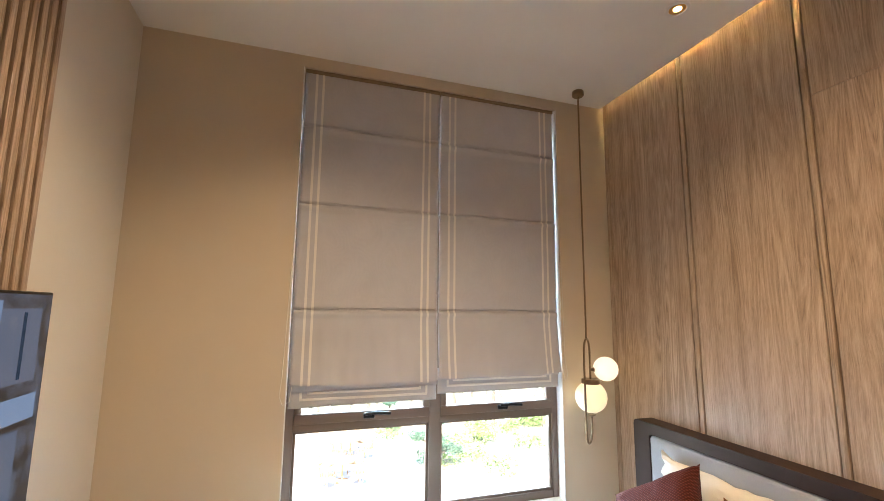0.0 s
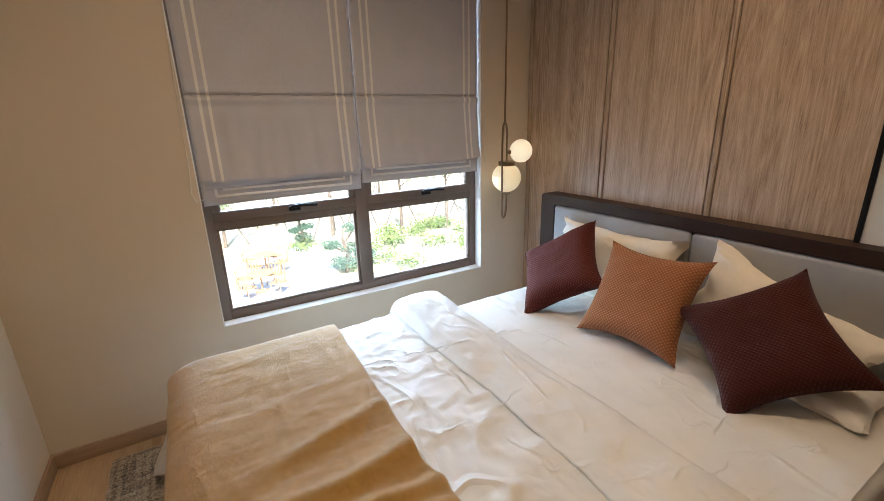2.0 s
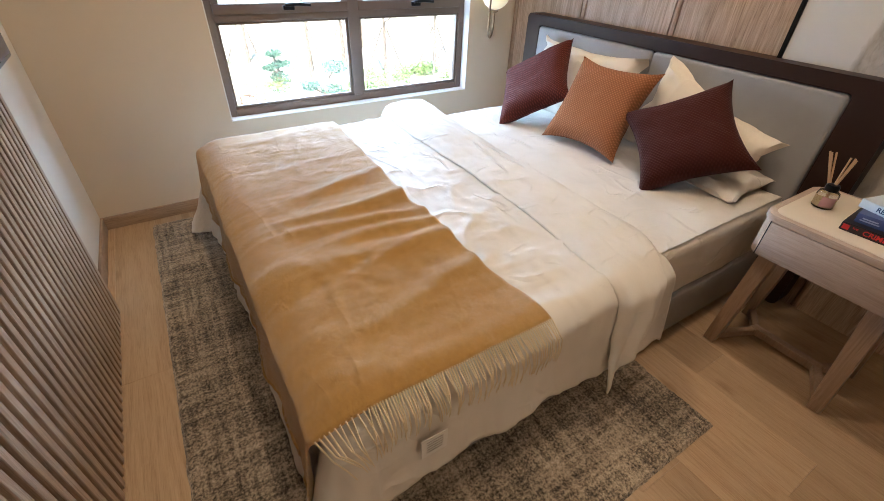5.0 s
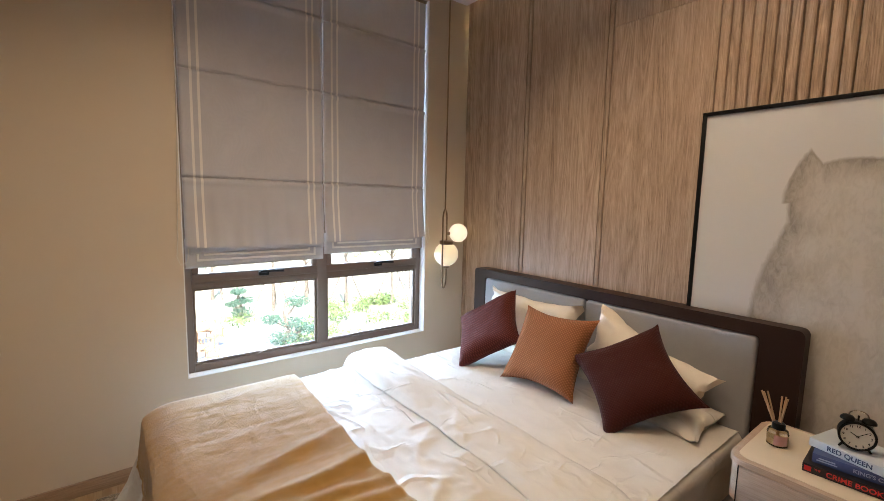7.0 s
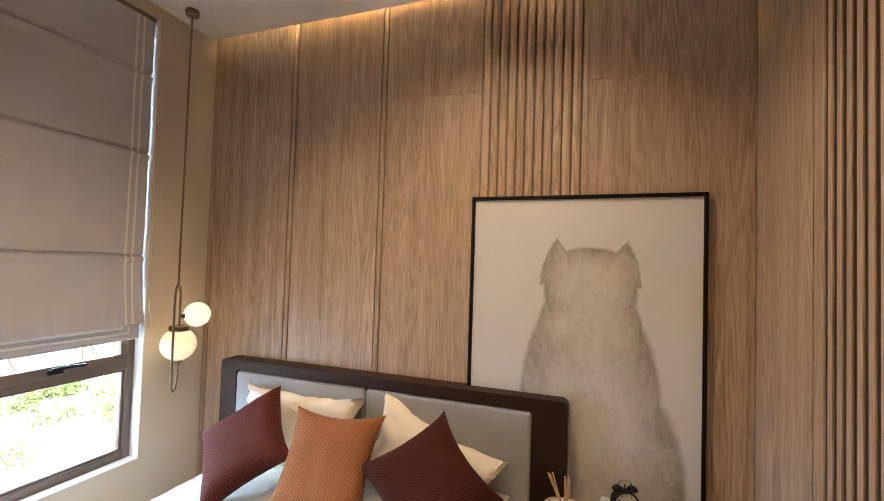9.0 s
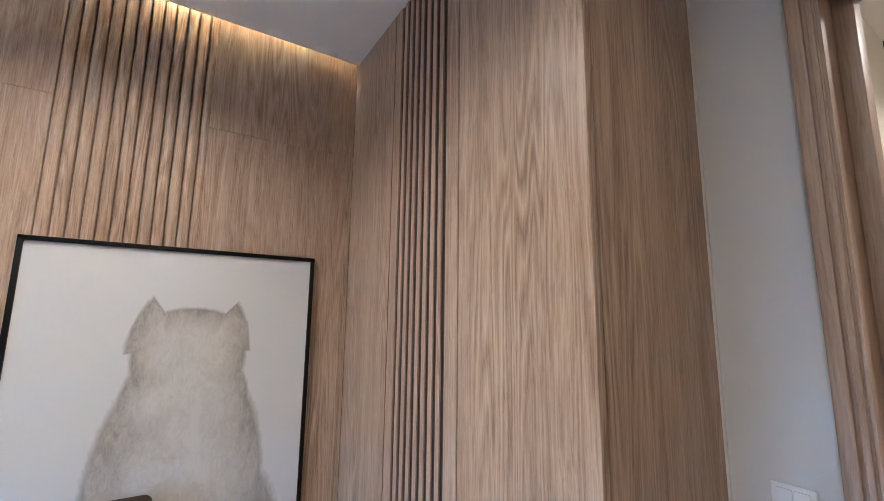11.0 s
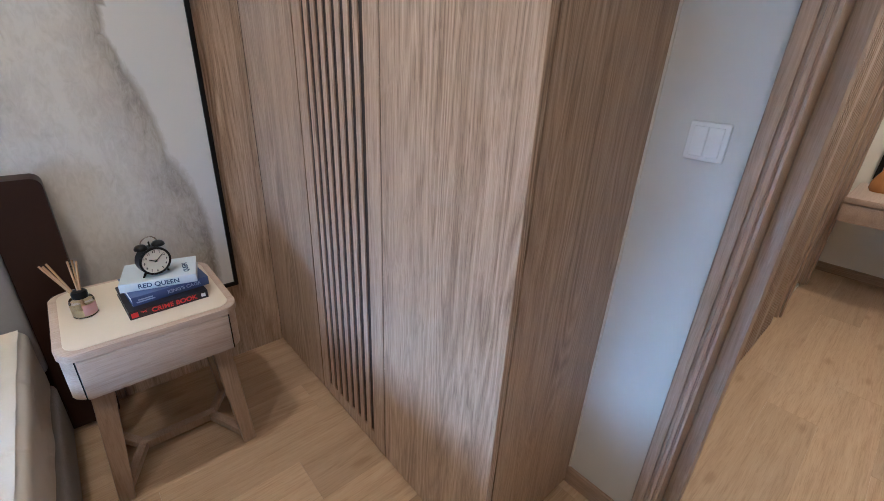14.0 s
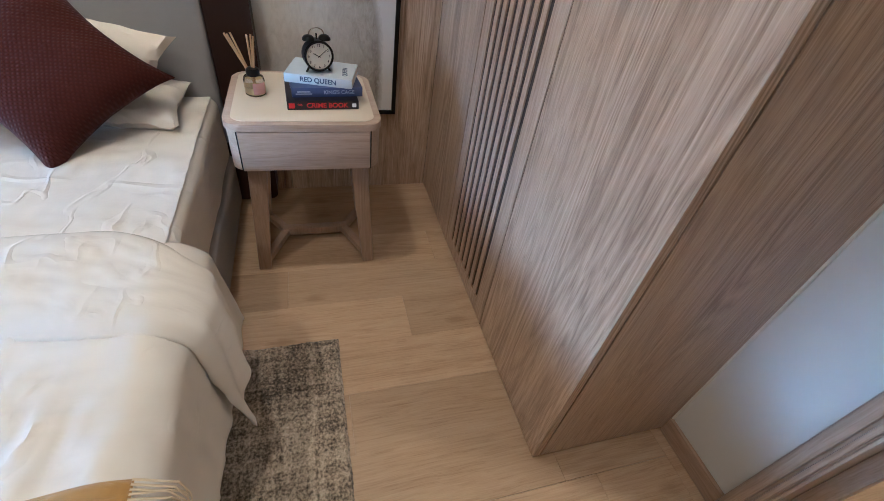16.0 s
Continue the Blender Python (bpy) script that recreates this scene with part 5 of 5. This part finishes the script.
# ---- outside ----
GZ = -4.6
lawn = base("sunlit_lawn", (0.2, 0.22, 0.08), 0.95)
gl = Graph(lawn)
la, lb = gl.noise(gl.coords(), 0.35, 4.0), gl.noise(gl.coords(), 9.0, 4.0)
gl.color(gl.ramp(gl.math("ADD", gl.math("MULTIPLY", la, 0.6), gl.math("MULTIPLY", lb, 0.4)), ((0.35, (0.24, 0.24, 0.11)), (0.5, (0.46, 0.42, 0.28)), (0.66, (0.6, 0.56, 0.44)))))
piece("ground", bm_grid(60, 60, lambda p, q: Vector(((p - 0.5) * 900, (q - 0.5) * 900, GZ))), lawn, "dry sunlit lawn around the building", "ground", kind="structure")
paving_m = plaster("pale_paving", (0.6, 0.58, 0.54), 0.8)
paving = piece("pavement", bm_box(-14, 2.9, 2.0, 20.0, GZ - 0.2, GZ + 0.012), plaster("paving_joint", (0.4, 0.39, 0.37), 0.9), "pale paved terrace below the window", "pavement", kind="structure")
slab = to_mesh("paver", bm_box(-0.595, 0.595, -0.595, 0.595, GZ + 0.012, GZ + 0.03, 0.006, 1), paving_m)
for i in range(13):
    for j in range(11):
        p = part("paver", slab, paving_m, paving)
        p.location = (2.3 - 1.2 * i, 6.6 + 1.2 * j, 0)
shell("wall_facade", [(WEST - 0.2, 0.25, HALL_END - 0.15, 0.2, GZ - 0.1, -0.12)], plaster("facade_render", (0.6, 0.57, 0.52)), "plain rendered lower wall of the building")

bark = base("bark", (0.16, 0.12, 0.085), 0.95)
gb = Graph(bark)
gb.color(gb.ramp(gb.noise(gb.coords((1, 1, 0.2)), 30.0, 4.0), ((0.3, (0.09, 0.065, 0.045)), (0.7, (0.24, 0.19, 0.14)))))


def leaf_material(name, dark, light):
    m = base(name, light, 0.6)
    g = Graph(m)
    geo = g.node("ShaderNodeNewGeometry")
    g.color(g.ramp(geo.outputs["Random Per Island"], ((0.0, dark), (1.0, light))))
    return m


LEAF = leaf_material("light_leaves", (0.07, 0.11, 0.025), (0.2, 0.26, 0.07))
LEAF_BLUE = leaf_material("pine_needles", (0.04, 0.085, 0.05), (0.09, 0.16, 0.10))


def leaves(name, blobs, count, size, seed, material):
    """Many small leaves scattered through the given (centre, radii) clumps, thinning to the edge."""
    rl = random.Random(seed)
    vs, fs = [], []
    for _ in range(count):
        c, r = rl.choice(blobs)
        d = Vector((rl.gauss(0, 1), rl.gauss(0, 1), rl.gauss(0, 1))).normalized() * rl.random() ** 0.45
        p = Vector(c) + Vector((d.x * r[0], d.y * r[1], d.z * r[2]))
        a = Vector((rl.gauss(0, 1), rl.gauss(0, 1), rl.gauss(0, 1))).normalized()
        b = a.orthogonal().normalized()
        s = size * rl.uniform(0.6, 1.3)
        k = len(vs)
        vs += [p - a * s, p + b * s * 0.45, p + a * s, p - b * s * 0.45]
        fs.append((k, k + 1, k + 2, k + 3))
    me = bpy.data.meshes.new(name)
    me.from_pydata([tuple(v) for v in vs], [], fs)
    me.materials.append(material)
    return me


def young_tree(x, y, h, spread, seed, stakes=True):
    rt = random.Random(seed)
    t = thing("tree", "young staked garden tree with a thin light crown", "tree", pose(x, y, GZ), "garden trees")
    tubes = [bm_tube([(0, 0, -0.05), (0.03, 0.02, h * 0.35), (0.0, 0.05, h * 0.65), (0.05, 0, h * 0.9)], [0.1, 0.08, 0.055, 0.02], 9)]
    blobs = []
    for k in range(8):
        a = k * 2.4 + rt.random()
        z0 = h * rt.uniform(0.42, 0.75)
        tip = Vector((math.cos(a) * spread * rt.uniform(0.5, 1), math.sin(a) * spread * rt.uniform(0.5, 1), z0 + h * rt.uniform(0.1, 0.28)))
        tubes.append(bm_tube([(0, 0, z0), tip * 0.5 + Vector((0, 0, z0 * 0.5)), tip], [0.035, 0.022, 0.008], 6))
        blobs.append((tuple(tip), (spread * 0.38, spread * 0.38, h * 0.09)))
    part("trunk", bm_join(*tubes), bark, t)
    part("crown", leaves("crown", blobs, 900, 0.07, seed, LEAF), LEAF, t)
    if stakes:
        st = thing("tree_stakes", "three thin wooden poles propping a young tree", "tree stake", pose(x, y, GZ), "tree stakes")
        for k in range(3):
            a = k * 2.094 + seed
            part("stake", bm_tube([(1.15 * math.cos(a), 1.15 * math.sin(a), 0.0), (0.12 * math.cos(a), 0.12 * math.sin(a), 2.3)], 0.03, 7), bark, st)


for n, (x, y, h, s) in enumerate(((4.6, 21.0, 5.6, 1.7), (8.4, 20.0, 5.2, 1.9), (6.6, 21.5, 5.0, 1.3), (11.2, 19.5, 4.6, 1.4), (14.2, 22.0, 5.2, 1.6), (-0.8, 22.0, 4.2, 1.2), (2.4, 25.5, 5.5, 1.6), (10.0, 27.0, 6.0, 2.0), (17.5, 26.0, 6.0, 2.0), (-5.0, 27.0, 5.5, 2.0))):
    young_tree(x, y, h, s, 20 + n)


def cloud_tree(x, y, pads, seed, label):
    t = thing("cloud_tree", label, "tree", pose(x, y, GZ), "pruned trees")
    top = max(p[2] for p in pads)
    tubes = [bm_tube([(0, 0, -0.05), (0.15, 0.05, top * 0.4), (-0.05, 0, top * 0.75), (0.0, 0, top)], [0.1, 0.08, 0.06, 0.03], 8)]
    for px, py, pz, r in pads:
        tubes.append(bm_tube([(0.05, 0, pz * 0.7), (px * 0.6, py * 0.6, pz * 0.85), (px, py, pz)], [0.05, 0.04, 0.025], 6))
    part("trunk", bm_join(*tubes), bark, t)
    for k, (px, py, pz, r) in enumerate(pads):
        part("foliage_pad", leaves("foliage_pad", [((px, py, pz), (r, r, r * 0.42))], 420, 0.06, seed + k, LEAF_BLUE), LEAF_BLUE, t)


cloud_tree(3.2, 14.6, ((0.5, 0, 1.9, 0.55), (-0.55, 0, 1.3, 0.45), (0.35, 0.1, 1.0, 0.55), (0.9, 0, 0.7, 0.5), (-0.1, 0, 0.5, 0.6)), 60, "cloud-pruned pine with rounded foliage pads")
cloud_tree(2.6, 19.8, ((0.0, 0, 1.5, 0.4), (0.25, 0, 1.05, 0.45), (-0.3, 0, 0.9, 0.35), (0.1, 0, 0.5, 0.55)), 80, "small cloud-pruned shrub at the terrace edge")

# low planting and a far belt of trees
rs = random.Random(3)
bed_leaves = leaves("planting", [((rs.uniform(2.2, 14), rs.uniform(13.5, 20), GZ + 0.25), (0.9, 0.9, 0.35)) for _ in range(26)], 5200, 0.09, 5, LEAF)
tagged(new("planting", bed_leaves), "low mixed planting beside the terrace", "shrubs", kind="stuff")
far_leaves = leaves("woods", [((rs.uniform(-45, 60), rs.uniform(48, 64), GZ + rs.uniform(1.0, 6.5)), (4.0, 4.0, 2.2)) for _ in range(90)], 16000, 0.42, 6, LEAF)
tagged(new("woods", far_leaves), "belt of far trees beyond the garden", "woods", kind="stuff")

RATTAN = base("rattan", (0.36, 0.22, 0.11), 0.8)


def garden_chair(m):
    c = thing("garden_chair", "brown rattan garden chair at the terrace table", "chair", m, "garden chairs")
    part("seat", bm_box(-0.26, 0.26, -0.25, 0.25, 0.40, 0.45, 0.02), RATTAN, c)
    for k in range(7):
        a = radians(-75 + 25 * k)
        part("back_slat", bm_tube([(0.26 * math.sin(a), 0.24 * math.cos(a), 0.44), (0.3 * math.sin(a), 0.29 * math.cos(a), 0.78)], 0.016, 6), RATTAN, c)
    part("back_rail", bm_tube([(0.3 * math.sin(radians(-90 + 15 * k)), 0.29 * math.cos(radians(-90 + 15 * k)), 0.79) for k in range(13)], 0.022, 7), RATTAN, c)
    for sx in (-1, 1):
        for sy in (-1, 1):
            part("leg", bm_tube([(sx * 0.2, sy * 0.19, 0.41), (sx * 0.24, sy * 0.23, 0.0)], 0.018, 7), RATTAN, c)
    return c


def garden_table(m):
    t = thing("garden_table", "round pale terrace table", "table", m, "garden tables")
    part("tabletop", bm_lathe([(0.46, 0.70), (0.48, 0.71), (0.48, 0.735), (0.46, 0.745)], 30), RATTAN, t)
    part("pedestal", bm_lathe([(0.26, 0.0), (0.26, 0.02), (0.04, 0.05), (0.035, 0.7)], 16), RATTAN, t)
    return t


TERRACE = GZ + 0.03
first_chair, first_table = None, None
for tx, ty in ((-0.2, 14.3), (0.35, 16.8)):
    mt = pose(tx, ty, TERRACE)
    first_table = garden_table(mt) if first_table is None else copy_thing(first_table, mt)
    for k in range(4):
        a = 45 + 90 * k + 12 * tx
        mc = pose(tx + 0.78 * math.cos(radians(a)), ty + 0.78 * math.sin(radians(a)), TERRACE, 0, 0, a - 90)
        if first_chair is None:
            first_chair = garden_chair(mc)
        else:
            copy_thing(first_chair, mc)
